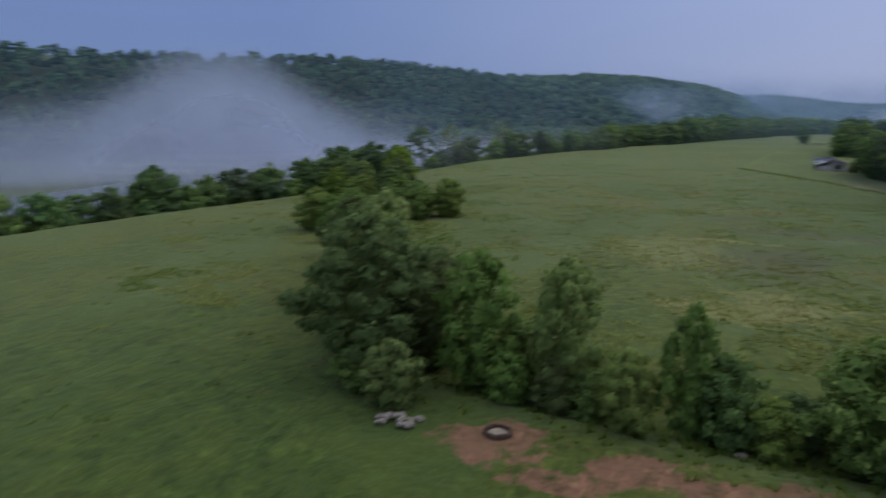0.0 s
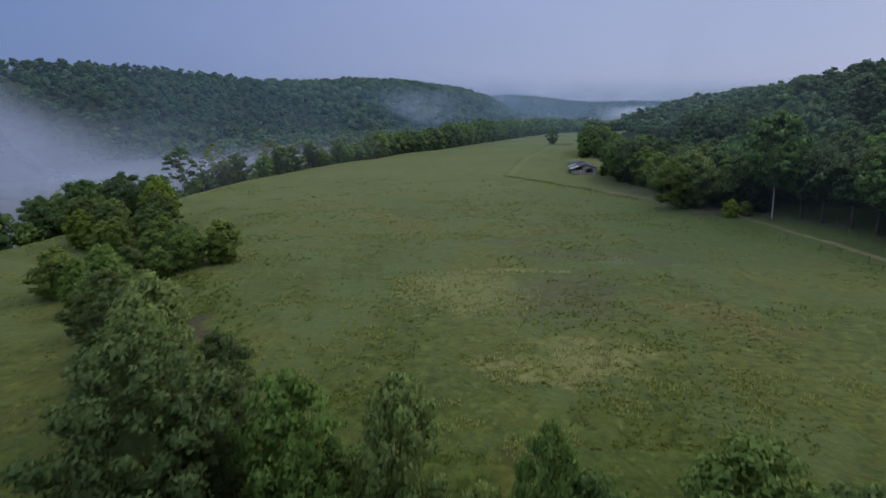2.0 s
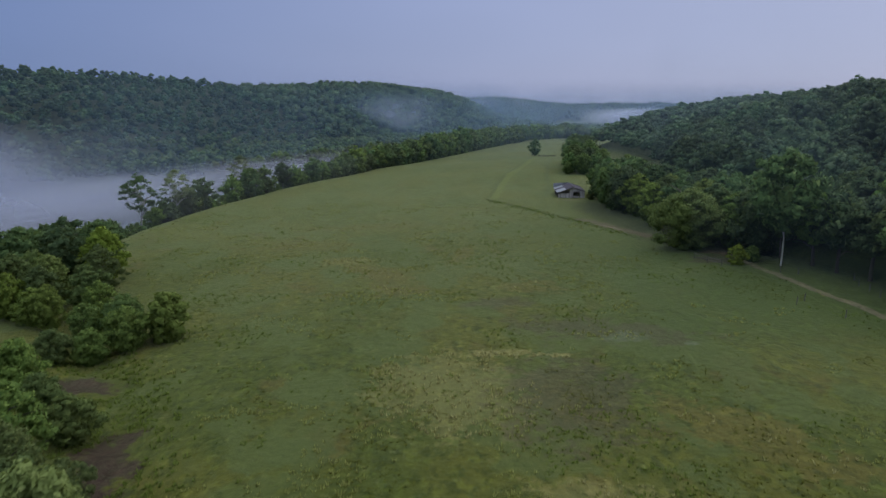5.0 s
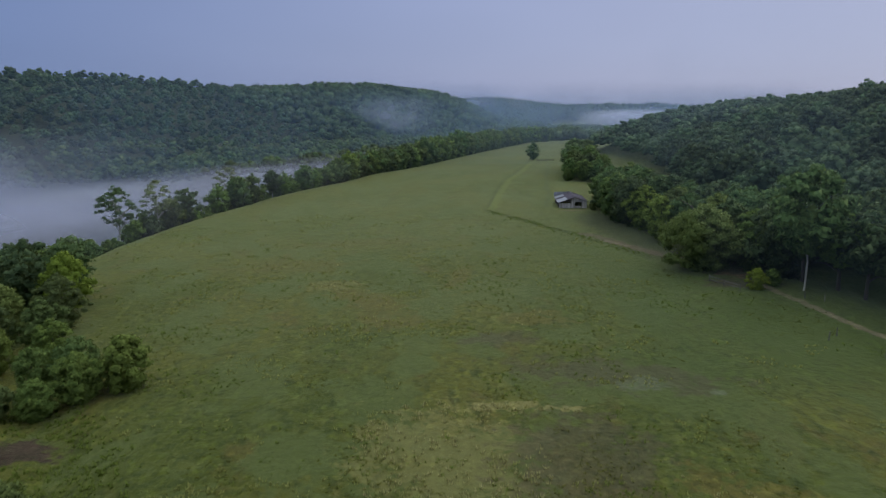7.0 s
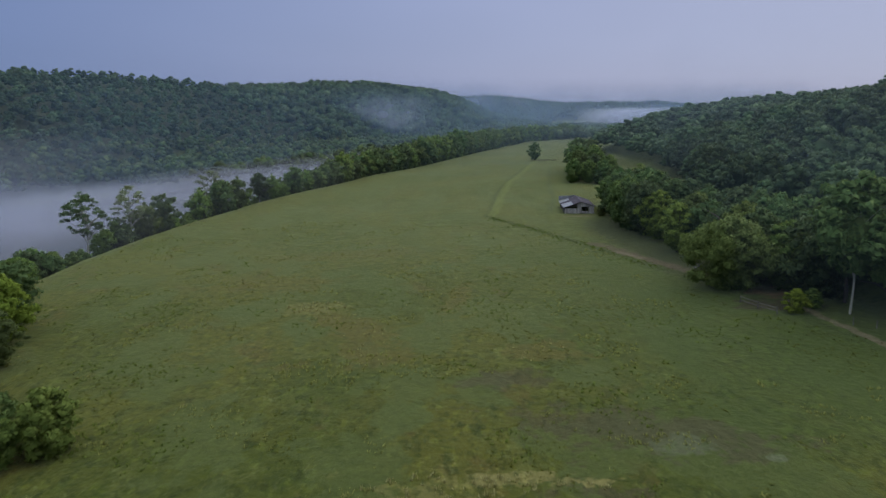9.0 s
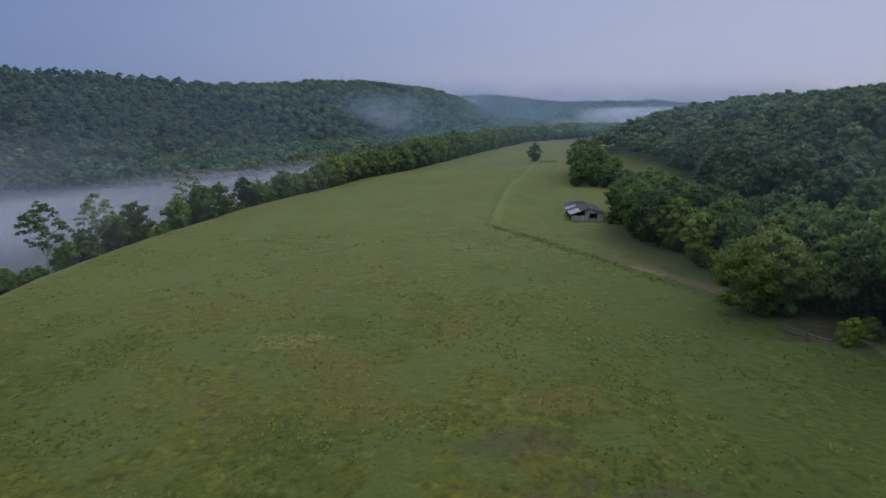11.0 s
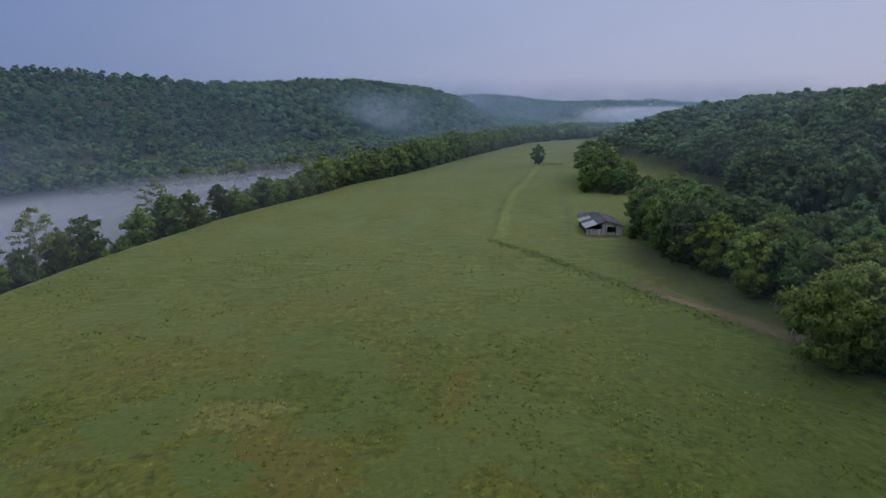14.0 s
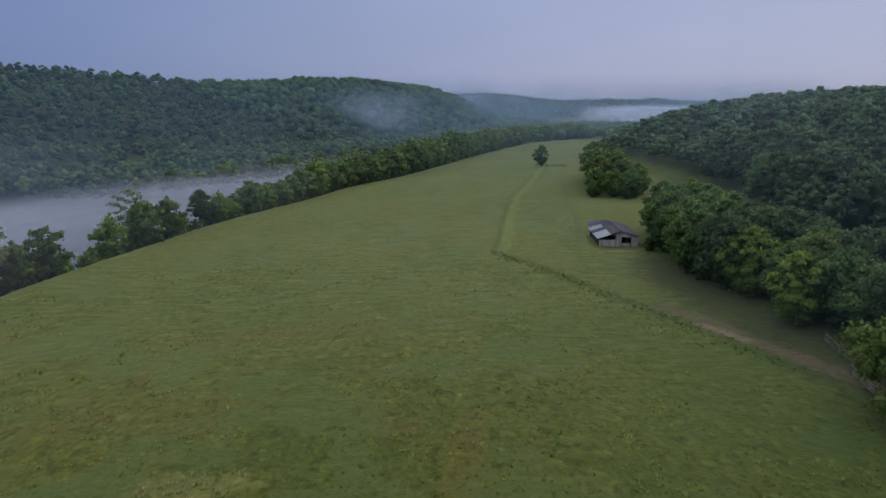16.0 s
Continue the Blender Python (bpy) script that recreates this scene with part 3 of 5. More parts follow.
def crown(seed, r, h0, h1, lobes, leaves, size, core=ICO1, big=0.22, flat=0.72, inner=0.64, widest=0.38, loose=0.75, hollow=False):
    """Vertices, triangles and facing of a crown: dark inner masses and boughs wrapped in leaf sprays."""
    rng = np.random.default_rng(seed)
    ls = lobes_of(rng, r, h0, h1, lobes, big, flat, widest)
    co, fa, no, base = [], [], [], 0
    for c, s in ([] if hollow else ls) + (middle_of(r, h0, h1, widest) if core is not None else []):
        if core is None:
            break
        bump = 1 + 0.10 * rng.normal(size=(len(core[0]), 1))
        v = core[0] * bump * s * (1.0 if hollow else inner) + c
        co.append(v)
        no.append(core[0])
        fa.append(core[1] + base)
        base += len(v)
    if core is not None:
        ls = ls + [(c, s * 1.06) for c, s in middle_of(r, h0, h1, widest)]
    area = np.array([s[0] ** 2 for _, s in ls])
    if core is not None:
        area[-3:] *= 0.45
    pick = rng.choice(len(ls), leaves * 2, p=area / area.sum())
    C = np.array([c for c, _ in ls])[pick]
    S = np.array([s for _, s in ls])[pick]
    d = unit(rng, leaves * 2)
    d[:, 2] = np.where(d[:, 2] < -0.35, -d[:, 2], d[:, 2])
    p = C + d * S * (0.78 + 0.62 * rng.uniform(size=(leaves * 2, 1)) ** 2)
    keep = np.ones(len(p), bool)
    for c, s in ls[:lobes]:
        keep &= (((p - c) / s) ** 2).sum(1) > 0.42
    p, d = p[keep][:leaves], d[keep][:leaves]
    v, f = sprays(rng, p, d, size, loose=loose)
    co.append(v)
    no.append(np.repeat(leaf_way(rng, p, d, r, h0, h1), 3, 0))
    fa.append(f + base)
    return np.concatenate(co), np.concatenate(fa), np.concatenate(no)


def tri_mesh(name, co, fa, material, ways=None):
    me = bpy.data.meshes.new(name)
    me.vertices.add(len(co))
    me.vertices.foreach_set("co", np.asarray(co, np.float32).reshape(-1))
    me.loops.add(len(fa) * 3)
    me.loops.foreach_set("vertex_index", np.asarray(fa, np.int32).reshape(-1))
    me.polygons.add(len(fa))
    me.polygons.foreach_set("loop_start", np.arange(0, len(fa) * 3, 3, dtype=np.int32))
    me.update(calc_edges=True)
    me.validate()
    if ways is not None:
        me.shade_smooth()
        me.normals_split_custom_set_from_vertices(np.asarray(ways, np.float32))
    me.materials.append(material)
    return me


def tube(path, radii, sides=7):
    """A tapered limb along a path of points."""
    co, fa = [], []
    path = [np.array(p, float) for p in path]
    for i, p in enumerate(path):
        t = path[min(i + 1, len(path) - 1)] - path[max(i - 1, 0)]
        t /= np.linalg.norm(t) + 1e-9
        a = np.cross(t, (0.31, 0.9, 0.2))
        a /= np.linalg.norm(a)
        b = np.cross(t, a)
        for k in range(sides):
            w = 2 * math.pi * k / sides
            co.append(p + radii[i] * (a * math.cos(w) + b * math.sin(w)))
    for i in range(len(path) - 1):
        for k in range(sides):
            q, r = i * sides + k, i * sides + (k + 1) % sides
            fa += [(q, r, r + sides), (q, r + sides, q + sides)]
    return np.array(co), np.array(fa)


def join(parts):
    co, fa, base = [], [], 0
    for c, f in parts:
        co.append(c)
        fa.append(np.asarray(f) + base)
        base += len(c)
    return np.concatenate(co), np.concatenate(fa)


def trunk_parts(rng, h0, h1, r, girth, limbs):
    lean = rng.normal(size=2) * 0.02
    pts = [(lean[0] * z + 0.05 * math.sin(z), lean[1] * z + 0.05 * math.cos(z * 1.3), z) for z in np.linspace(-0.5, h1 * 0.82, 7)]
    parts = [tube(pts, np.linspace(girth * 1.25, girth * 0.25, 7))]
    for i in range(limbs):
        z = rng.uniform(h0 * 0.7, h1 * 0.7)
        w = rng.uniform(0, 2 * math.pi)
        ln = r * rng.uniform(0.5, 0.85)
        q = np.array([lean[0] * z, lean[1] * z, z])
        e = q + np.array([math.cos(w) * ln, math.sin(w) * ln, ln * rng.uniform(0.35, 0.9)])
        parts.append(tube([q, q * 0.5 + e * 0.5 + (0, 0, 0.15 * ln), e], [girth * 0.5, girth * 0.32, girth * 0.1], 5))
    return parts


def make_tree(seed, r, h0, h1, lobes, leaves, size, leaf, bark=BARK, girth=0.2, limbs=5, split=False, **kw):
    """One plant at the origin, of unit scale: an Empty with a trunk and a crown under it."""
    rng = np.random.default_rng(seed + 500)
    root = new("tree")
    stem, *boughs = trunk_parts(rng, h0, h1, r, girth, limbs)
    co, fa = stem if split else join([stem] + boughs)
    t = new("trunk", tri_mesh("trunk", co, fa, bark))
    t.parent = root
    for co, fa in boughs if split else []:
        new("limb", tri_mesh("limb", co, fa, bark)).parent = t
    co, fa, no = crown(seed, r, h0, h1, lobes, leaves, size, **kw)
    c = new("crown", tri_mesh("crown", co, fa, leaf, no))
    c.parent = root
    return root


SPARE = []


def kind_of(name, *a, **kw):
    ob = make_tree(*a, **kw)
    ob.name = name
    SPARE.append(ob)
    return ob


def plant(proto, x, y, scale=1.0, turn=0.0, tall=1.0, label="", category="", group="", sink=0.0):
    z = float(height(x, y)) - sink
    m = pose(x, y, z, 0, 0, turn) @ Matrix.Diagonal((scale, scale, scale * tall, 1))
    ob = copy_thing(proto, m)
    return tagged(ob, label, category, group)


def clear_spares():
    for root in SPARE:
        for o in list(root.children_recursive) + [root]:
            bpy.data.objects.remove(o)


# shapes of trees, each about 10 m tall
BIG = [kind_of("tree", s, 4.4, -0.2, 10.3, 95, 15000, 0.30, LEAF_HEDGE, big=0.17) for s in (1, 2)]
MID = [kind_of("tree", s, 4.2, -0.2, 10.3, 70, 7500, 0.40, LEAF_MID, big=0.19) for s in (3, 4, 5)]
EDGE = [kind_of("tree", s, 4.5, -0.2, 10.3, 42, 3600, 0.55, LEAF_DARK, widest=0.52, big=0.25) for s in (6, 7, 8)]
HIGH = [kind_of("tree", s, 4.3, 2.9, 10.3, 44, 3600, 0.50, LEAF_DARK if s % 2 else LEAF_MID, widest=0.45, big=0.24, girth=0.22, limbs=7) for s in (51, 52, 53)]
BELT = [kind_of("tree", s, 4.2, -0.4, 10.3, 22, 1050, 0.86, LEAF_DARK if s % 2 else LEAF_MID, big=0.30, widest=0.45) for s in (9, 10, 11, 12)]
ROUND = kind_of("tree", 21, 3.5, -0.2, 10.2, 44, 13000, 0.30, LEAF_GREY, big=0.30, loose=0.38, widest=0.5, inner=0.86)
DOME = kind_of("tree", 22, 6.8, -0.4, 10.2, 90, 17000, 0.36, LEAF_DOME, big=0.19, girth=0.3, widest=0.42)
LIGHT = kind_of("tree", 25, 4.2, -0.2, 10.3, 70, 7500, 0.40, LEAF_LIGHT, big=0.19)
GOLD = kind_of("tree", 23, 4.2, 0.0, 10.3, 46, 7000, 0.42, LEAF_YELLOW)
SHRUB = [kind_of("shrub", s, 5.4, -1.2, 10.4, 46, 6800, 0.50, LEAF_MID if s % 2 else LEAF_HEDGE, girth=0.12, big=0.25) for s in (31, 32, 33)]
BRUSH = [kind_of("shrub", s, 5.4, -1.2, 10.4, 26, 1300, 1.2, LEAF_DARK if s % 2 else LEAF_MID, girth=0.12, big=0.28) for s in (35, 36, 37)]
SHRUB_BRIGHT = kind_of("shrub", 34, 4.8, -1.2, 10.4, 40, 7000, 0.55, LEAF_BRIGHT, girth=0.12, big=0.25)
SHRUB_LIGHT = kind_of("shrub", 38, 4.8, -1.2, 10.4, 40, 5000, 0.68, LEAF_LIGHT, girth=0.12, big=0.25)
SPARSE = [kind_of("tree", s, 2.9, 4.2, 10.2, 40, 1500 if s == 42 else 2300, 0.30, LEAF_PALE if s == 42 else LEAF_DARK, bark=BARK_PALE, girth=0.13, limbs=18, split=True, core=None, big=0.19, flat=0.5) for s in (41, 42)]
TALL = kind_of("tree", 43, 3.3, 3.0, 10.2, 52, 5600, 0.36, LEAF_DARK, bark=BARK_PALE, girth=0.075, limbs=8, split=True)
LONE = kind_of("tree", 27, 3.9, 0.0, 10.2, 36, 3200, 0.46, LEAF_DARK, big=0.25, girth=0.22, widest=0.36)
rng = np.random.default_rng(11)

# hedge along the creek: kind, x, y, height in tens of metres, width factor, label
D_T, M_T = "dark green bushy tree in the creek hedge", "mid green leafy tree in the creek hedge"
SH = "low green shrub on the creek bank"
HEDGE = [
    (BIG[0], -15.9, 1.8, 1.06, 0.95, D_T), (BIG[1], -13.6, 6.4, 0.86, 0.95, D_T), (BIG[1], -18.8, 8.2, 1.0, 0.92, D_T), (MID[0], -21.6, 12.6, 0.80, 0.95, M_T),
    (ROUND, -22.4, 18.6, 1.09, 0.92, "pale grey-green round-headed tree in the creek hedge"),
    (MID[2], -8.6, 3.2, 0.92, 0.74, D_T), (GOLD, -3.0, 2.8, 0.94, 0.62, "light yellow-green slender tree in the creek hedge"), (SHRUB[1], -3.2, 1.6, 0.34, 0.9, SH),
    (SHRUB[0], -6.0, 4.6, 0.46, 1.0, SH), (SHRUB_LIGHT, -12.2, -2.7, 0.40, 0.95, "light green low shrub beside the stone heap"), (SHRUB[0], -15.0, -1.2, 0.30, 1.1, SH),
    (SHRUB_BRIGHT, 1.2, -0.2, 0.47, 0.75, "bright yellow-green shrub on the creek bank"),
    (MID[1], 4.5, 0.8, 0.78, 0.50, M_T), (SHRUB[0], 6.4, 1.0, 0.52, 0.8, SH), (SHRUB[2], -6.2, 1.4, 0.32, 0.9, SH), (SHRUB[1], -1.0, 1.4, 0.30, 1.0, SH), (SHRUB[1], 8.8, 0.6, 0.34, 1.0, SH), (SHRUB[0], 14.0, 1.0, 0.70, 1.0, SH), (SHRUB[2], 10.2, 2.2, 0.30, 1.1, SH),
    (SHRUB[1], 18.5, -1.5, 0.60, 1.1, SH), (SHRUB[2], 23.5, -3.5, 0.55, 1.1, SH), (SHRUB[0], 29.5, -5.0, 0.6, 1.1, SH),
    (MID[2], -27.0, 23.5, 0.80, 1.0, M_T), (BIG[0], -31.0, 29.0, 0.80, 0.95, D_T), (SHRUB[0], -25.0, 27.0, 0.42, 1.0, SH), (SHRUB[1], -28.2, 32.5, 0.40, 1.0, SH),
    (MID[0], -34.8, 36.0, 0.78, 1.0, M_T), (SHRUB[1], -33.6, 43.2, 0.42, 1.15, SH), (MID[1], -41.5, 43.0, 0.60, 0.75, M_T), (SHRUB[2], -38.0, 47.0, 0.44, 1.0, SH),
    (SHRUB[0], -43.6, 52.6, 0.56, 1.0, SH), (SHRUB[1], -47.5, 49.5, 0.60, 1.0, SH), (SHRUB_LIGHT, -46.5, 56.5, 0.38, 1.0, "light green low shrub on the creek bank"),
    (SHRUB_LIGHT, -35.2, 70.0, 0.60, 1.05, "light green bushy shrub at the hedge end"), (SHRUB[1], -38.8, 67.2, 0.52, 1.0, SH), (SHRUB[0], -42.0, 64.4, 0.42, 1.0, SH), (SHRUB[2], -41.0, 71.0, 0.56, 1.0, SH), (MID[0], -45.6, 70.5, 0.56, 0.95, M_T), (SHRUB[0], -45.5, 62.5, 0.40, 1.0, SH),
    (MID[1], -47.0, 77.5, 0.62, 0.95, M_T), (LIGHT, -53.0, 75.5, 0.62, 0.9, "light green leafy tree in the creek hedge"), (MID[0], -51.5, 83.5, 0.74, 0.95, M_T), (MID[2], -57.5, 82.0, 0.74, 0.95, M_T), (MID[1], -63.5, 85.5, 0.80, 1.0, M_T), (LIGHT, -60.8, 79.5, 0.64, 0.95, "light green leafy tree in the creek hedge"), (SHRUB[1], -56.2, 77.5, 0.50, 1.0, SH), (SHRUB[2], -18.4, 20.6, 0.54, 0.8, SH),
    (LIGHT, -60.5, 90.0, 0.80, 1.0, "light green leafy tree in the creek hedge"), (BIG[1], -54.0, 92.5, 0.80, 0.95, D_T), (GOLD, -57.6, 101.5, 0.93, 0.95, "yellow-green leafy tree in the creek hedge"), (MID[1], -65.0, 94.0, 0.80, 1.0, M_T),
    (EDGE[0], -65.0, 102.0, 0.90, 1.1, D_T), (EDGE[1], -72.0, 102.0, 0.90, 1.1, D_T), (EDGE[2], -79.0, 99.0, 0.9, 1.1, D_T), (EDGE[0], -68.0, 109.0, 0.95, 1.1, D_T), (EDGE[1], -62.0, 110.0, 0.92, 1.1, D_T), (EDGE[2], -76.0, 109.0, 0.9, 1.1, D_T),
]
for i, (p, x, y, h, w, lab) in enumerate(HEDGE):
    s = h * w
    plant(p, x, y, s, i * 77.0, 1 / w, lab, "shrub" if p in SHRUB or p in (SHRUB_BRIGHT, SHRUB_LIGHT) else "tree", "creek hedge")

# trees on the river bank
B_T = "green leafy tree on the foggy river bank"
BANK = [
    (SHRUB[0], -85, 22, 0.6), (SHRUB[1], -88, 30, 0.62), (BELT[0], -85, 40, 0.70), (BELT[1], -88, 46, 0.62), (BELT[2], -84, 53, 0.7), (EDGE[0], -84, 63, 1.0),
    (BELT[3], -80, 73, 0.72), (EDGE[1], -80, 82, 0.9), (BELT[0], -78, 89, 0.8), (BELT[1], -83, 118, 0.7), (BELT[2], -80, 126, 0.8), (BELT[3], -82, 136, 0.8), (SHRUB[2], -80, 145, 0.6),
    (BELT[0], -82, 152, 0.7), (SHRUB[0], -82, 161, 0.5), (SPARSE[0], -80.5, 173.5, 1.7), (SHRUB[2], -79, 179, 0.6), (SPARSE[1], -78, 186, 1.5), (BELT[1], -77, 192, 0.88), (BELT[2], -75, 199, 0.95),
    (SHRUB[1], -75.5, 205, 0.4), (BELT[3], -73, 222, 0.92), (SPARSE[1], -73.5, 235, 1.65), (BELT[0], -69, 231, 0.98), (BELT[1], -67, 241, 0.95), (SHRUB[0], -67, 248, 0.4),
    (TALL, -64, 257, 1.1), (BELT[3], -61, 263, 0.9), (SHRUB[2], -59, 270, 0.55), (BELT[2], -56, 277, 1.05),
]
for i, (p, x, y, s) in enumerate(BANK):
    lab = "tall pale-barked tree with a thin open crown" if p in SPARSE else B_T
    plant(p, x - (4.5 if y < 95 else 1.5 if y < 180 else -1.2), y, s * (1.0 if p in SPARSE else 1.12 if 186 < y < 245 else 0.98 if 186 < y < 285 else 1.18), i * 61.0, 1.0, lab, "shrub" if p in SHRUB else "tree", "river bank trees", 0.2)


def walkline(points, step):
    """Evenly spaced places along a line of points, with the way to its left."""
    out, left = [], 0.0
    for (x0, y0), (x1, y1) in zip(points, points[1:]):
        ln = math.hypot(x1 - x0, y1 - y0)
        d = left
        while d < ln:
            out.append((x0 + (x1 - x0) * d / ln, y0 + (y1 - y0) * d / ln, -(y1 - y0) / ln, (x1 - x0) / ln))
            d += step
        left = d - ln
    return out


for i, (x, y, nx, ny) in enumerate(walkline([(-97, -6), (-89, 30), (-85, 62), (-79, 90), (-80, 118), (-80, 160), (-77, 185), (-72, 217), (-67, 248), (-55, 282)], 4.6)):
    if 206 < y < 216 or 246 < y < 252 or 168 < y < 178:
        continue
    low = i % 3 != 0
    o = rng.uniform(-1.0, 2.5) if low else rng.uniform(2.5, 6.0)
    p = BRUSH[i % 3] if low else BELT[i % 4]
    plant(p, x + nx * o, y + ny * o, rng.uniform(0.35, 0.6) if low else rng.uniform(0.85, 1.15) * (0.72 if 186 < y < 285 else 1.0), rng.uniform(0, 360), 1.0, "green brush on the foggy river bank" if low else B_T, "shrub" if low else "tree", "river bank trees", 0.3)
far_edge = [(-53, 283), (-38, 338), (-8, 415), (33, 559), (79, 690), (150, 792)]
for i, (x, y, nx, ny) in enumerate(walkline(far_edge, 6.0)):
    for row in (0, 1):
        o = 2.0 + row * 6.5 + rng.uniform(-1.2, 1.2)
        plant(BELT[(i * 3 + row) % 4], x + nx * o + rng.uniform(-1, 1), y + ny * o, rng.uniform(1.18, 1.48) * float(np.interp(y, [285, 345, 430], [0.72, 1.0, 1.22])), rng.uniform(0, 360), rng.uniform(0.9, 1.08), B_T, "tree", "river bank trees", 0.3)

# wood edge by the barn and the track
W_T = "dark green tree at the edge of the wood"
plant(DOME, 49.2, 129.0, 1.14, 40, 1.08, "broad dome-shaped green tree at the wood edge", "tree", "wood edge trees")
plant(LIGHT, 57.0, 168.0, 1.18, 130, 1.0, "light green leafy tree at the wood edge", "tree", "wood edge trees")
plant(GOLD, 50.8, 161.5, 0.98, 10, 1.05, "yellow-green leafy tree at the wood edge", "tree", "wood edge trees")
plant(SHRUB_BRIGHT, 53.2, 113.5, 0.36, 0, 1.0, "bright yellow-green shrub beside the rail fence", "shrub", "wood edge trees")
plant(TALL, 60.8, 112.5, 2.05, 0, 1.0, "tall tree with a pale straight trunk", "tree", "wood edge trees")
EDGE_LINE = [(76, 52), (72, 70), (71, 86), (72, 97), (69, 106), (66, 117), (60, 122), (57, 138), (58, 146), (58, 160), (55, 171), (50, 182), (49, 192), (50, 203), (53, 214), (54, 226), (57, 238), (66, 246)]
for i, (x, y, nx, ny) in enumerate(walkline(EDGE_LINE, 6.2)):
    kinds = HIGH if y < 119 else (EDGE[i % 3], MID[i % 3], EDGE[(i + 1) % 3], LIGHT, EDGE[i % 3], EDGE[(i + 2) % 3])
    high = y < 119
    o = rng.uniform(-1.5, 0) + (0.4 if 185 < y < 232 else 0.0)
    plant(kinds[i % len(kinds)], x + abs(nx) * o, y + ny * o, rng.uniform(1.2, 1.5) if high else rng.uniform(1.0, 1.3), rng.uniform(0, 360), rng.uniform(0.92, 1.1), W_T, "tree", "wood edge trees")
    if i % 2 == 0 and not high:
        plant(BRUSH[i % 3], x - nx * 3.0, y - ny * 3.0, rng.uniform(0.4, 0.62), rng.uniform(0, 360), 1.0, "dark undergrowth shrub at the edge of the wood", "shrub", "wood edge trees")
for i, (x, y, nx, ny) in enumerate(walkline([(79, 60), (79, 110), (70, 130), (66, 150), (64, 172), (59, 186), (58, 212), (64, 232)], 7.0)):
    plant(HIGH[i % 3] if y < 119 else EDGE[(i + 1) % 3], x, y, rng.uniform(1.2, 1.45), rng.uniform(0, 360), 1.0, W_T, "tree", "wood edge trees")
for x, y, h in ((57.0, 116.0, 0.30), (46.6, 217.2, 0.26), (70.5, 84.0, 0.36)):
    plant(SHRUB[int(y) % 3], x, y, h, y * 31.0, 1.0, "dark undergrowth shrub at the edge of the wood", "shrub", "wood edge trees")
plant(EDGE[0], 51.6, 223.0, 1.12, 10, 1.0, W_T, "tree", "wood edge trees")
plant(EDGE[1], 49.6, 214.6, 0.98, 90, 1.0, W_T, "tree", "wood edge trees")
# copse in the bay behind the barn
for i, (x, y, s) in enumerate([(56, 314, 1.0), (61, 309, 1.0), (67, 306, 1.05), (59, 322, 1.2), (65, 318, 1.15), (71, 315, 1.1), (61, 333, 1.25), (68, 330, 1.2), (63, 345, 1.3), (70, 343, 1.2), (66, 358, 1.35), (72, 360, 1.3), (69, 374, 1.3), (54, 309, 0.6), (64, 303, 0.6)]):
    plant((BELT[i % 4], MID[i % 3])[i % 2], x, y, s * float(np.interp(y, [305, 330, 370], [0.9, 1.08, 1.22])), i * 50, 1.0, "green tree of the copse in the meadow", "tree", "copse")
plant(LONE, 54.5, 437, 1.06, 20, 1.0, "lone tree standing in the open meadow", "tree")
clear_spares()

# ---- woods on the hills ----


def domed(rng, count, wide, z0, z1, r0, r1, sprigs, leaf):
    """A crown of the hillside woods: many small leafy domes over a dark inner mass, each wrapped in sprays."""
    half = ICO1[1][ICO1[0][ICO1[1]].mean(1)[:, 2] > -0.3]
    parts = [(ICO1[0] * (wide * 0.6, wide * 0.6, (z1 - z0) * 0.4) + (0, 0, (z0 + z1) / 2 - 1.0), ICO1[1])]
    ways = [ICO1[0]]
    ph = rng.uniform(0, 6.28)
    for k in range(count):
        u = (k + rng.uniform(0, 1)) / count
        w = k * 2.39996 + rng.uniform(-0.4, 0.4)
        out = wide * math.sqrt(max(0.02, 1 - u**1.6)) * rng.uniform(0.75, 1.08) * (1 + 0.16 * math.sin(2 * w + ph))
        c = np.array([math.cos(w) * out, math.sin(w) * out, z0 + (z1 - z0) * u + rng.normal() * 0.3])
        r = np.array([1.0, 1.0, 0.78]) * rng.uniform(r0, r1)
        parts.append((ICO1[0] * (1 + 0.2 * rng.normal(size=(len(ICO1[0]), 1))) * r * 0.86 + c, half))
        way = ICO1[0] * 0.85 + (c - (0, 0, (z0 + z1) / 2)) / (wide * 3.2) + unit(rng, len(ICO1[0])) * 0.35
        ways.append(way / np.linalg.norm(way, axis=1)[:, None])
        d = unit(rng, sprigs)
        d[:, 2] = np.where(d[:, 2] < -0.1, -d[:, 2], d[:, 2])
        parts.append(sprays(rng, c + d * r * rng.uniform(0.88, 1.22, (sprigs, 1)), d, leaf))
        way = d * 0.9 + unit(rng, sprigs) * 0.45
        ways.append(np.repeat(way / np.linalg.norm(way, axis=1)[:, None], 3, 0))
    co, fa = join(parts)
    return co, fa, np.concatenate(ways)


def lump(seed):
    """A far crown: one uneven mass with a few sprays."""
    rng = np.random.default_rng(seed)
    v = ICO1[0] * (1 + 0.15 * rng.normal(size=(len(ICO1[0]), 1))) * (6.0, 6.0, 5.2) + (0, 0, 7.0)
    d = unit(rng, 30)
    d[:, 2] = np.abs(d[:, 2])
    lv, lf = sprays(rng, d * (6.2, 6.2, 5.6) + (0, 0, 7.0), d, 3.0)
    co, fa = join([(v, ICO1[1]), (lv, lf)])
    return co, fa, np.concatenate([ICO1[0], np.repeat(d, 3, 0)])


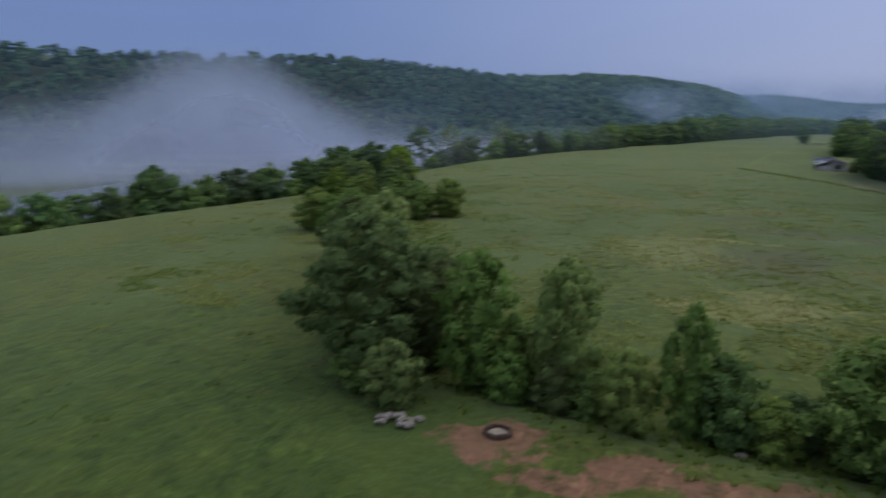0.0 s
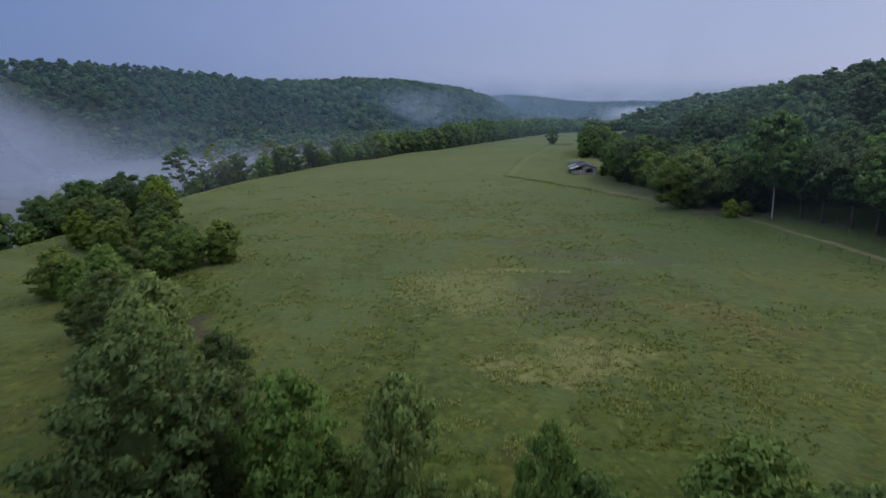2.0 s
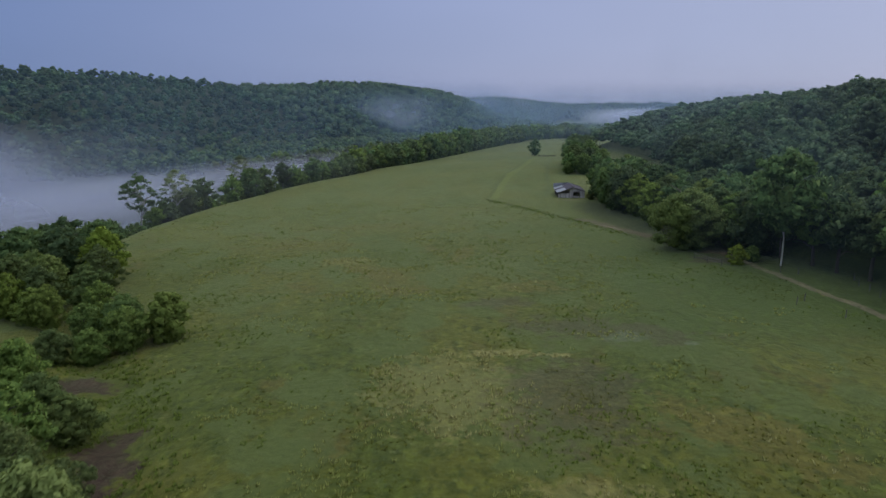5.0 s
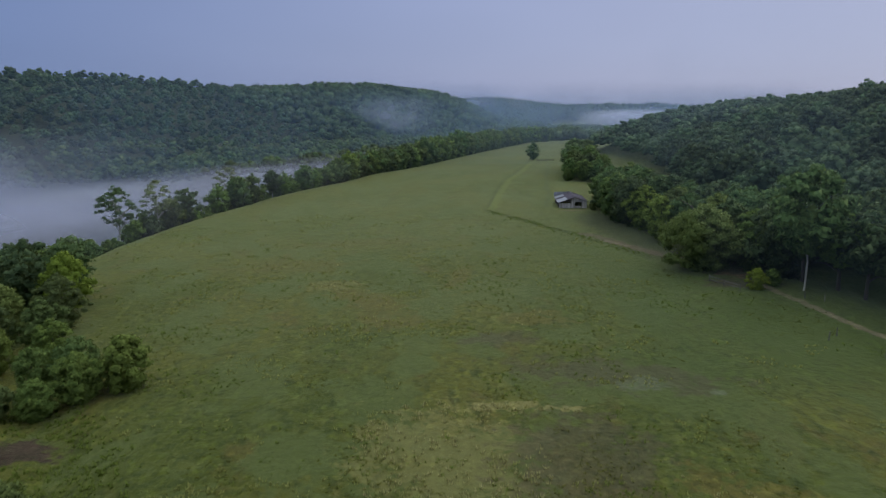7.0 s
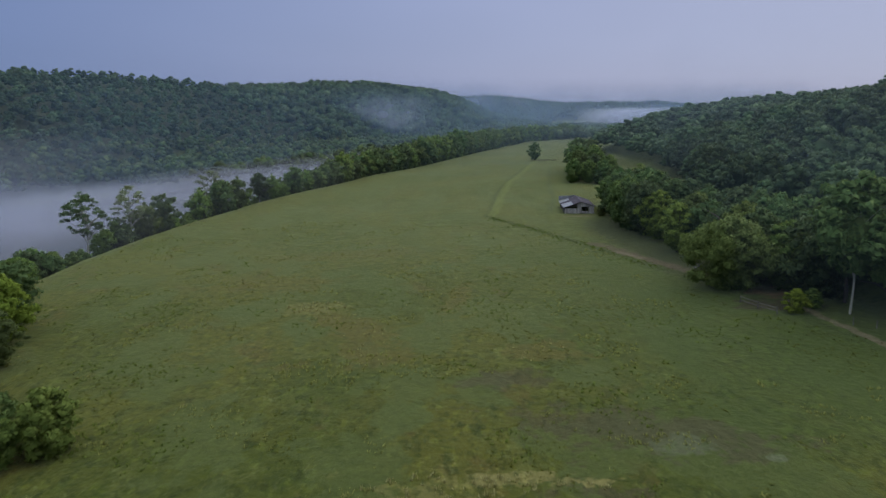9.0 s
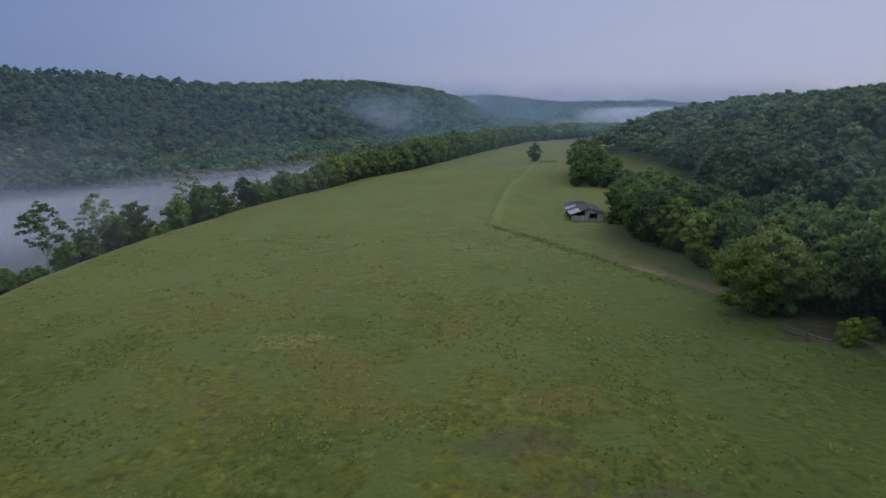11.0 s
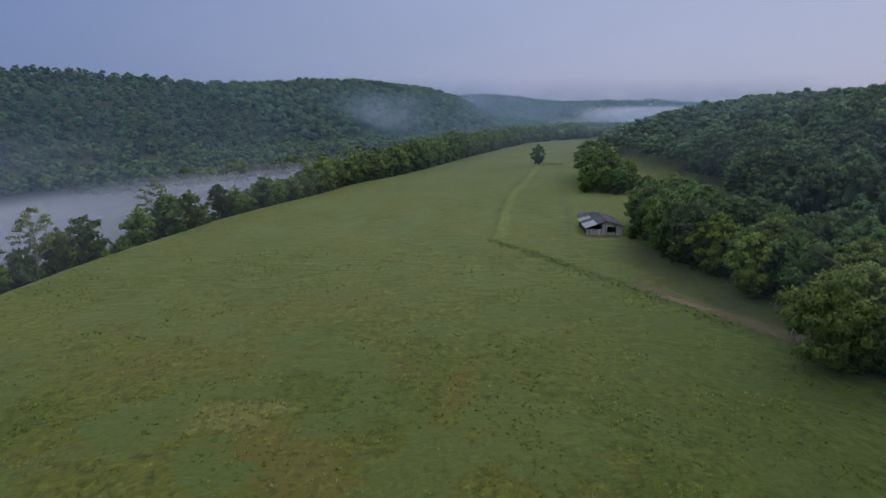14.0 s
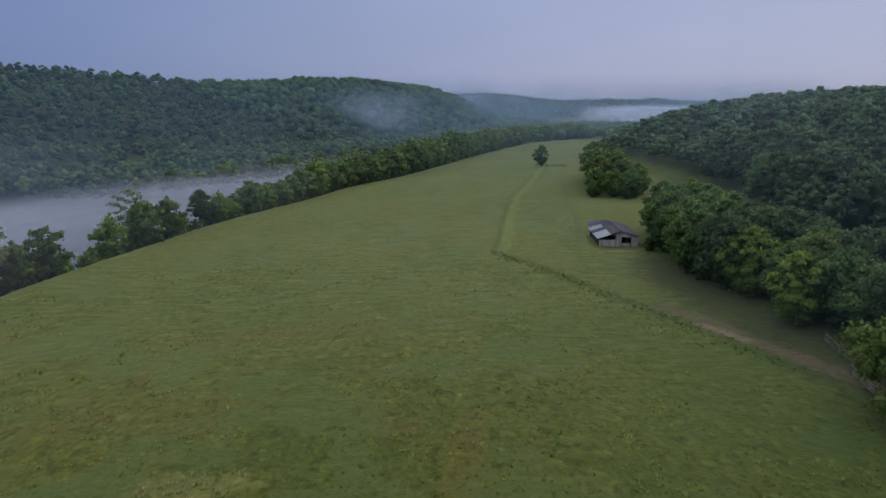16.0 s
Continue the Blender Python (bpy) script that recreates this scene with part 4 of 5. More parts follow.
def woods(name, places, scales, templates, label, seed, leaf=LEAF_WOODS):
    """Far woodland as one piece."""
    rng = np.random.default_rng(seed)
    co, fa, no, kinds, base = [], [], [], [], 0
    z = height(places[:, 0], places[:, 1])
    for (x, y), s, zz in zip(places, scales, z):
        v, f, nn = templates[rng.integers(len(templates))]
        w = rng.uniform(0, 2 * math.pi)
        c, n = math.cos(w), math.sin(w)
        q = v * (s * rng.uniform(0.85, 1.15), s * rng.uniform(0.85, 1.15), s)
        q = np.stack([q[:, 0] * c - q[:, 1] * n + x, q[:, 0] * n + q[:, 1] * c + y, q[:, 2] + zz - 0.6], -1)
        co.append(q)
        no.append(np.stack([nn[:, 0] * c - nn[:, 1] * n, nn[:, 0] * n + nn[:, 1] * c, nn[:, 2]], -1))
        fa.append(f + base)
        kinds.append(np.full(len(q), rng.uniform()))
        base += len(q)
    ob = new(name, tri_mesh(name, np.concatenate(co), np.concatenate(fa), leaf, np.concatenate(no)))
    layer = ob.data.attributes.new("tree_kind", "FLOAT", "POINT")
    layer.data.foreach_set("value", np.concatenate(kinds).astype(np.float32))
    return tagged(ob, label, "woods", kind="stuff")


def scatter(x0, x1, y0, y1, gap, seed):
    rng = np.random.default_rng(seed)
    xs, ys = np.arange(x0, x1, gap), np.arange(y0, y1, gap * 0.87)
    X, Y = np.meshgrid(xs, ys)
    X = X + (np.arange(len(ys)) % 2)[:, None] * gap / 2
    p = np.stack([X, Y], -1).reshape(-1, 2)
    p = p + rng.uniform(-0.45, 0.45, p.shape) * gap
    c, n = math.cos(0.47), math.sin(0.47)
    mid = np.array([(x0 + x1) / 2, (y0 + y1) / 2])
    q = (p - mid) * 1.0
    q = np.stack([q[:, 0] * c - q[:, 1] * n, q[:, 0] * n + q[:, 1] * c], -1) + mid
    return q


rng = np.random.default_rng(5)
T_NEAR = [domed(np.random.default_rng(100 + i), 38, 3.9, 4.4, 11.6, 0.62, 1.15, 14, 0.66) for i in range(7)]
T_MID = [domed(np.random.default_rng(120 + i), 12, 3.6, 5.6, 10.4, 1.1, 1.9, 5, 0.75) for i in range(6)]
T_SLOPE = [domed(np.random.default_rng(160 + i), 7, 3.5, 5.6, 10.4, 1.4, 2.2, 2, 0.9) for i in range(5)]
T_FAR = [lump(140 + i) for i in range(4)]
# right-hand hill
XB_Y, XB_X = [-60, 60, 100, 130, 150, 190, 240, 262, 300, 380, 420, 480, 560, 640, 760], [84, 84, 84, 78, 73, 70, 76, 90, 94, 102, 103, 98, 122, 165, 220]
p = scatter(-180, 560, -60, 850, 8.3, 6)
p = p[(p[:, 1] > 30) & (p[:, 1] < 760)]
xb = np.interp(p[:, 1], XB_Y, XB_X)
p = p[(p[:, 0] > xb) & (p[:, 0] < xb + 140) & (p[:, 0] < 0.66 * (p[:, 1] + 60) + 60)]
near = np.hypot(p[:, 0], p[:, 1] - 60) < 300
woods("woods", p[near], rng.uniform(0.85, 1.38, near.sum()), T_NEAR, "dense dark green broadleaf woods on the hillside", 7)
woods("woods", p[~near], rng.uniform(0.85, 1.25, (~near).sum()), T_MID, "dense dark green broadleaf woods on the hillside", 8)
# hill across the river
p = scatter(-1300, 900, -500, 1500, 8.0, 9)
p = p[(p[:, 0] > -700) & (p[:, 1] > -60)]
f, _ = along(HILL_FOOT, p[:, 0], p[:, 1])
e, _ = along(RIVER_EDGE, p[:, 0], p[:, 1])
ok = (f < 122) & (e > np.interp(p[:, 1], [300, 430], [84, 42])) & (p[:, 1] < 1050) & ((f > -14) | (p[:, 1] > 340)) & (p[:, 1] + 60 > -0.72 * p[:, 0])
low = ok & (f < np.interp(p[:, 1], [150, 350, 700], [26, 20, 13])) & (p[:, 1] > 120) & (p[:, 1] < 760) & (rng.uniform(size=len(p)) < 0.85)
near = ok & (p[:, 1] < 690) & ~low
face = near & (p[:, 1] < 460)
near = near & ~face
woods("woods", p[face], rng.uniform(0.62, 1.0, face.sum()), T_MID, "dense blue-green woods on the hill across the river", 10)
woods("woods", p[near], rng.uniform(0.62, 1.0, near.sum()), T_SLOPE, "dense blue-green woods on the hill across the river", 11)
low = low & (e > np.interp(p[:, 1], [300, 430], [92, 60]))
woods("bank_woods", p[low], rng.uniform(0.75, 1.15, low.sum()), T_SLOPE, "pale green trees along the far river bank", 20, LEAF_FAR_BANK)
ok = ok & (p[:, 1] >= 690) & ~low
woods("woods", p[ok], rng.uniform(0.55, 0.85, ok.sum()), T_FAR, "dense blue-green woods on the far hillside", 18)
p = scatter(-500, 700, 900, 2000, 11, 12)
p = p[(p[:, 1] > 1050) & (p[:, 1] < 1850)]
f, _ = along(HILL_FOOT, p[:, 0], p[:, 1])
ok = (f > -25) & (f < 170)
woods("woods", p[ok], rng.uniform(0.8, 1.2, ok.sum()), T_FAR, "distant wooded ridge across the river", 13)
# valley floor beyond the meadow and the last ridge
p = scatter(-150, 800, 500, 1600, 12, 14)
p = p[(p[:, 0] > 90) & (p[:, 0] < 520) & (p[:, 1] < 1400)]
f, _ = along(HILL_FOOT, p[:, 0], p[:, 1])
ok = (f < -6) & (height(p[:, 0], p[:, 1]) < 6) & (p[:, 1] > 735) & (rng.uniform(size=len(p)) < 0.95)
woods("woods", p[ok], rng.uniform(0.6, 1.0, ok.sum()), T_FAR, "distant trees on the valley floor", 15)
p = scatter(-300, 1500, 900, 2700, 18, 16)
p = p[(p[:, 0] > -100) & (p[:, 0] < 1300) & (p[:, 1] > 1560) & (p[:, 1] < 1960)]
ok = height(p[:, 0], p[:, 1]) > 4
woods("woods", p[ok], rng.uniform(0.8, 1.2, ok.sum()), T_FAR, "far blue wooded ridge closing the valley", 17)

# ---- mist ----
for i, z in enumerate((-4.4, -3.0, -1.6, -0.2, 1.2, 2.7, 4.6)):
    mat = mist_material("river_fog", 0.28 - 0.037 * i, 60, (1, 1, 1), 0.02 + 0.04 * i, 0.50 + 0.035 * i, 17.0 * i, 0.75)
    tagged(ribbon("river_fog", RIVER_EDGE[2:15], 1 + 3 * i, 118 - 5 * i, z, mat), "white fog lying over the river", "fog", "fog banks", "stuff")


def mist_bank(x, y, long, z0, z1, turn, strength, size, depth=10, sheets=3, shift=0.0, lo=0.36, hi=0.70, lean=0.01, crest=None):
    dx, dy = math.cos(radians(turn)) * long / 2, math.sin(radians(turn)) * long / 2
    for k in range(sheets):
        ox, oy = -math.sin(radians(turn)) * depth * k, math.cos(radians(turn)) * depth * k
        mat = mist_material("drifting_mist", strength, size, (1, 1, 1.6), lo, hi, shift + 23 * k, 0.45 if crest else 0.9, None, crest)
        pts = [(x - dx + ox, y - dy + oy), (x + ox, y + oy), (x + dx + ox, y + dy + oy)]
        tagged(ribbon("mist", pts, 0, lean, z0, mat, 12, z1), "drifting white mist against the hillside", "mist", "fog banks", "stuff")


mist_bank(-143, 160, 260, -14, 44, 50, 0.40, 26, 6, 6, 3.0, 0.20, 0.60, 0.01, (0.50, 0.16, 0.30, 0.86))
mist_bank(-215, 95, 170, -26, 22, 42, 0.34, 50, 12, 3, 30.0, 0.28, 0.62)
mist_bank(-150, 245, 190, -12, 10, 50, 0.12, 40, 12, 3, 40.0)
mist_bank(-212, 262, 300, -16, 28, 54, 0.13, 60, 10, 3, 47.0, 0.15, 0.6)
BANK_SIDE = [(-76, 120), (-73, 160), (-70, 190), (-64, 220), (-57, 250), (-44, 290), (-26, 345)]
for k in range(2):
    mat = mist_material("bank_mist", 0.045, 30, (1, 1, 1.6), 0.2, 0.65, 80.0 + 9 * k, 0.6)
    tagged(ribbon("mist", [(x - 2.5 * k, y) for x, y in BANK_SIDE], 0, 0.01, -8, mat, 8, 13), "thin white mist drifting through the bank trees", "mist", "fog banks", "stuff")
mist_bank(-52, 800, 110, 2, 48, 15, 0.5, 34, 8, 3, 11.0)
mist_bank(410, 1290, 330, -14, 34, 5, 0.97, 90, 12, 7, 5.0, 0.2, 0.48, 110.0)
mist_bank(95, 1700, 260, 20, 66, 0, 0.5, 60, 20, 2, 9.0)


# bluish sheets whose tint stands in for haze light over the distance
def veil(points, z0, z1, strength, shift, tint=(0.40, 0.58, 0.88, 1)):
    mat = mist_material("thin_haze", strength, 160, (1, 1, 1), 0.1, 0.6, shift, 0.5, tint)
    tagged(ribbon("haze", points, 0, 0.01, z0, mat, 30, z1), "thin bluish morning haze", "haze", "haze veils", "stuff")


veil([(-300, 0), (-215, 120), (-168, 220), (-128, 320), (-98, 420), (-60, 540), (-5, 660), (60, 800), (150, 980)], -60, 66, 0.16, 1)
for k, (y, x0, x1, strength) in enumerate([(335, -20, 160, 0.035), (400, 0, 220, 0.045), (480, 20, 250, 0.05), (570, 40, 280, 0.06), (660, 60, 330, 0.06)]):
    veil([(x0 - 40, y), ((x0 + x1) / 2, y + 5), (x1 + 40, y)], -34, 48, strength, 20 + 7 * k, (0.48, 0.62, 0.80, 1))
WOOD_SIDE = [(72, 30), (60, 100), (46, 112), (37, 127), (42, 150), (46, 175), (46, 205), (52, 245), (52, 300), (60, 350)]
# the next two sheets are added to lift the wood's dark tones
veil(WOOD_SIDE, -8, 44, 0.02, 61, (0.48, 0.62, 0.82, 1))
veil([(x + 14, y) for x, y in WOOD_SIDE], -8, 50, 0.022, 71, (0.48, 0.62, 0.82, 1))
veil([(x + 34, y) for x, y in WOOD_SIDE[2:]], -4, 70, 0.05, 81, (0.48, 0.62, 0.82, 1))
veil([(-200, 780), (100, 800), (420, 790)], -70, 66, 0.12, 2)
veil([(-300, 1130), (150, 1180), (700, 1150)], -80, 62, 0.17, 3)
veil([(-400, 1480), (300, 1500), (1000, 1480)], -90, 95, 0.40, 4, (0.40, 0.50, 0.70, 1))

# ---- meadow growth ----


def value_noise(x, y, size, seed):
    g = np.random.default_rng(seed).uniform(size=(64, 64))
    u, v = x / size, y / size
    i, j = np.floor(u).astype(int), np.floor(v).astype(int)
    a, b = smooth(u - i), smooth(v - j)
    p = lambda q, w: g[q % 64, w % 64]
    return (p(i, j) * (1 - a) + p(i + 1, j) * a) * (1 - b) + (p(i, j + 1) * (1 - a) + p(i + 1, j + 1) * a) * b


def tufts(name, x, y, size, tall, material, label, seed, blades=6, wide=0.16):
    """Many small clumps of upright blades, as one piece."""
    rng = np.random.default_rng(seed)
    n = len(x)
    z = height(x, y)
    co = []
    s = size * rng.uniform(0.5, 1.5, n)
    for k in range(blades):
        w = rng.uniform(0, 2 * math.pi, n)
        d = np.stack([np.cos(w), np.sin(w), np.zeros(n)], -1)
        q = np.stack([-np.sin(w), np.cos(w), np.zeros(n)], -1)
        base = np.stack([x, y, z - 0.02], -1) + d * (s * rng.uniform(0.0, 0.55, n))[:, None]
        tip = base + d * (s * rng.uniform(0.1, 0.45, n))[:, None]
        tip[:, 2] += s * tall * rng.uniform(0.6, 1.2, n)
        co.append(np.stack([base - q * (s * wide)[:, None], tip, base + q * (s * wide)[:, None]], 1))
    co = np.concatenate(co, 0).reshape(-1, 3)
    up = rng.normal(size=(len(co) // 3, 3)) * 0.2 + (0, 0, 1)
    up = np.repeat(up / np.linalg.norm(up, axis=1)[:, None], 3, 0)
    return tagged(new(name, tri_mesh(name, co, np.arange(len(co)).reshape(-1, 3), material, up)), label, "grass", kind="stuff")


def in_field(x, y):
    e, _ = along(RIVER_EDGE, x, y)
    k, _ = along(CREEK, x, y)
    right = np.interp(y, [-30, 60, 100, 112, 130, 150, 190, 210, 300], [60, 60, 58, 50, 43, 40, 24, 14, 20])
    return (e < -4) & (x < right) & (np.abs(k) > 4) & (np.abs(x) < 0.66 * (y + 45) + 12)


rng = np.random.default_rng(77)
n = 62000
y = 10 + 195 * rng.uniform(size=n) ** 1.25
x = rng.uniform(-1, 1, n) * (0.66 * (y + 45) + 10)
ok = in_field(x, y)
x, y = x[ok], y[ok]
weedy = 0.6 * value_noise(x, y, 9, 1) + 0.4 * value_noise(x, y, 2.3, 2)
a = weedy > np.where(y < 85, 0.725, 0.69)
tufts("weeds", x[a], y[a], 0.34, 0.55, WEED_DARK, "dark green weed clumps scattered in the meadow", 1)
pale = 0.6 * value_noise(x, y, 6, 3) + 0.4 * value_noise(x, y, 1.9, 4)
b = (pale > 0.66) & ~a
tufts("grass_heads", x[b], y[b], 0.34, 0.7, WEED_PALE, "pale seeding grass tufts in the meadow", 2)
tx, ty = [], []
for px, py, ra, rb, turn, col, k in PATCHES:
    if col not in (TAN, OLIVE):
        continue
    m = int(ra * rb * math.pi * (4.5 if col == TAN else 0.5) * k)
    w, q = rng.uniform(0, 2 * math.pi, m), np.sqrt(rng.uniform(size=m)) * 1.1
    u, v = np.cos(w) * q * ra, np.sin(w) * q * rb
    c, sn = math.cos(radians(turn)), math.sin(radians(turn))
    tx.append(px + u * c - v * sn)
    ty.append(py + u * sn + v * c)
tx, ty = np.concatenate(tx), np.concatenate(ty)
ok = in_field(tx, ty) & (value_noise(tx, ty, 3.0, 9) > 0.42)
tufts("dry_grass", tx[ok], ty[ok], 0.36, 0.75, WEED_TAN, "tan dry grass stalks in patches of the meadow", 3)
# grazed tussocks
n = 52000
y = 12 + 130 * rng.uniform(size=n) ** 1.2
x = rng.uniform(-1, 1, n) * (0.66 * (y + 45) + 6)
lumpy = 0.65 * value_noise(x, y * 0.6, 7, 31) + 0.35 * value_noise(x, y * 0.7, 1.6, 32)
ok = in_field(x, y) & (lumpy > np.where(y < 65, 0.66, 0.60)) & (x > np.interp(y, [10, 60, 110], [-18, -30, -80]))
tufts("tussocks", x[ok], y[ok], 0.27, 0.32, WEED_SWARD, "rough olive green grass tussocks in the meadow", 8, 5, 0.3)
# rank growth along the ditch
dx, dy = [], []
for (x0, y0), (x1, y1) in zip(WAYS_AND_SHADE[4][0], WAYS_AND_SHADE[4][0][1:]):
    m = int(math.hypot(x1 - x0, y1 - y0) * 9)
    t = rng.uniform(size=m)
    dx.append(x0 + (x1 - x0) * t + rng.normal(size=m) * 1.1)
    dy.append(y0 + (y1 - y0) * t + rng.normal(size=m) * 1.1)
dx, dy = np.concatenate(dx), np.concatenate(dy)
ok = value_noise(dx, dy, 3.4, 51) > 0.45
tufts("ditch_growth", dx[ok], dy[ok], 0.34, 0.6, WEED_DARK, "dark rank weeds along the ditch", 4, 7)
tufts("ditch_grass", dx[~ok], dy[~ok], 0.30, 0.4, WEED_SWARD, "olive rough grass along the ditch", 14, 6)

x, y = rng.uniform(-75, -12, 2600), rng.uniform(-30, 60, 2600)
ok = in_field(x, y) & (value_noise(x, y, 5.0, 21) > 0.58)
tufts("meadow_clumps", x[ok], y[ok], 0.34, 0.5, WEED_DARK, "small dark grass clumps in the lush meadow", 6)
# rank grass and weeds along the creek
cx, cy = [], []
for (x0, y0), (x1, y1) in zip(CREEK[2:10], CREEK[3:11]):
    m = int(math.hypot(x1 - x0, y1 - y0) * 34)
    t = rng.uniform(size=m)
    o = rng.normal(size=m) * 2.6
    ln = math.hypot(x1 - x0, y1 - y0)
    cx.append(x0 + (x1 - x0) * t - (y1 - y0) / ln * o)
    cy.append(y0 + (y1 - y0) * t + (x1 - x0) / ln * o)
cx, cy = np.concatenate(cx), np.concatenate(cy)
bare = np.minimum(np.hypot((cx + 28.8) / 3.0, (cy - 39) / 7.0), np.hypot((cx + 39.5) / 5.0, (cy - 56) / 3.6)) < 1
cx, cy = cx[~bare], cy[~bare]
tufts("creek_growth", cx, cy, 0.42, 0.65, WEED_DARK, "dark green rank weeds along the creek bank", 5, 7)

# ---- barn ----


def part(name, bm, material, parent, label=""):
    me = bpy.data.meshes.new(name)
    bm.to_mesh(me)
    bm.free()
    me.materials.append(material)
    ob = new(name, me)
    ob.parent = parent
    if label:
        ob["label"] = label
    return ob


def box(bm, x0, x1, y0, y1, z0, z1, top=None):
    """A block; top gives other heights for its four upper corners."""
    t = top or (z1, z1, z1, z1)
    c = [(x0, y0, z0), (x1, y0, z0), (x1, y1, z0), (x0, y1, z0), (x0, y0, t[0]), (x1, y0, t[1]), (x1, y1, t[2]), (x0, y1, t[3])]
    v = [bm.verts.new(p) for p in c]
    for f in ((3, 2, 1, 0), (4, 5, 6, 7), (0, 1, 5, 4), (1, 2, 6, 5), (2, 3, 7, 6), (3, 0, 4, 7)):
        bm.faces.new([v[i] for i in f])


BOARD = plain("weathered_boards", (0.24, 0.215, 0.205), (0.60, 0.55, 0.53), 0.5, stretch=(1, 1, 0.12))
BOARD_DARK = plain("dark_boards", (0.05, 0.045, 0.04), (0.12, 0.105, 0.09), 0.35, stretch=(1, 1, 0.12))
TIN = plain("bright_tin", (0.19, 0.19, 0.22), (0.32, 0.32, 0.365), 0.9, rough=0.5, bump=0.1, spec=0.5)
TIN_RUST = plain("rusted_tin", (0.046, 0.037, 0.053), (0.098, 0.082, 0.108), 0.9, rough=0.75, bump=0.15, spec=0.15)


def boards(parent, name, x0, x1, along_x, at, z0, ztop, seed, gap=0.0, wood=None):
    """A wall of upright boards, each a little different."""
    rng = np.random.default_rng(seed)
    u = x0
    while u < x1 - 0.05:
        w = min(rng.uniform(0.18, 0.28), x1 - u)
        t = 0.03 + rng.uniform(0, 0.025)
        zt0, zt1 = ztop(u) - rng.uniform(0, 0.05), ztop(u + w) - rng.uniform(0, 0.05)
        zb = z0 + rng.uniform(-0.05, 0.12)
        bm = bmesh.new()
        if along_x:
            box(bm, u, u + w - 0.015, at, at + t, zb, 0, (zt0, zt1, zt1, zt0))
        else:
            box(bm, at, at + t, u, u + w - 0.015, zb, 0, (zt0, zt0, zt1, zt1))
        part(name, bm, wood or BOARD, parent)
        u += w + (gap if rng.uniform() < 0.12 else 0)


def sheet(bm, x0, z0, x1, z1, y0, y1, waves=True):
    """A corrugated metal sheet laid down a slope from (x0, z0) to (x1, z1)."""
    n = max(4, int((y1 - y0) / 0.19))
    rows = []
    for x, z in ((x0, z0), (x1, z1)):
        for lift in (0.0, -0.03):
            rows.append([bm.verts.new((x, y0 + (y1 - y0) * i / n, z + lift + (0.025 if i % 2 else 0.0))) for i in range(n + 1)])
    for i in range(n):
        bm.faces.new((rows[0][i], rows[2][i], rows[2][i + 1], rows[0][i + 1]))
        bm.faces.new((rows[1][i + 1], rows[3][i + 1], rows[3][i], rows[1][i]))
        for p, q in ((0, 1), (3, 2)):
            bm.faces.new((rows[p][i + 1], rows[q][i + 1], rows[q][i], rows[p][i]))


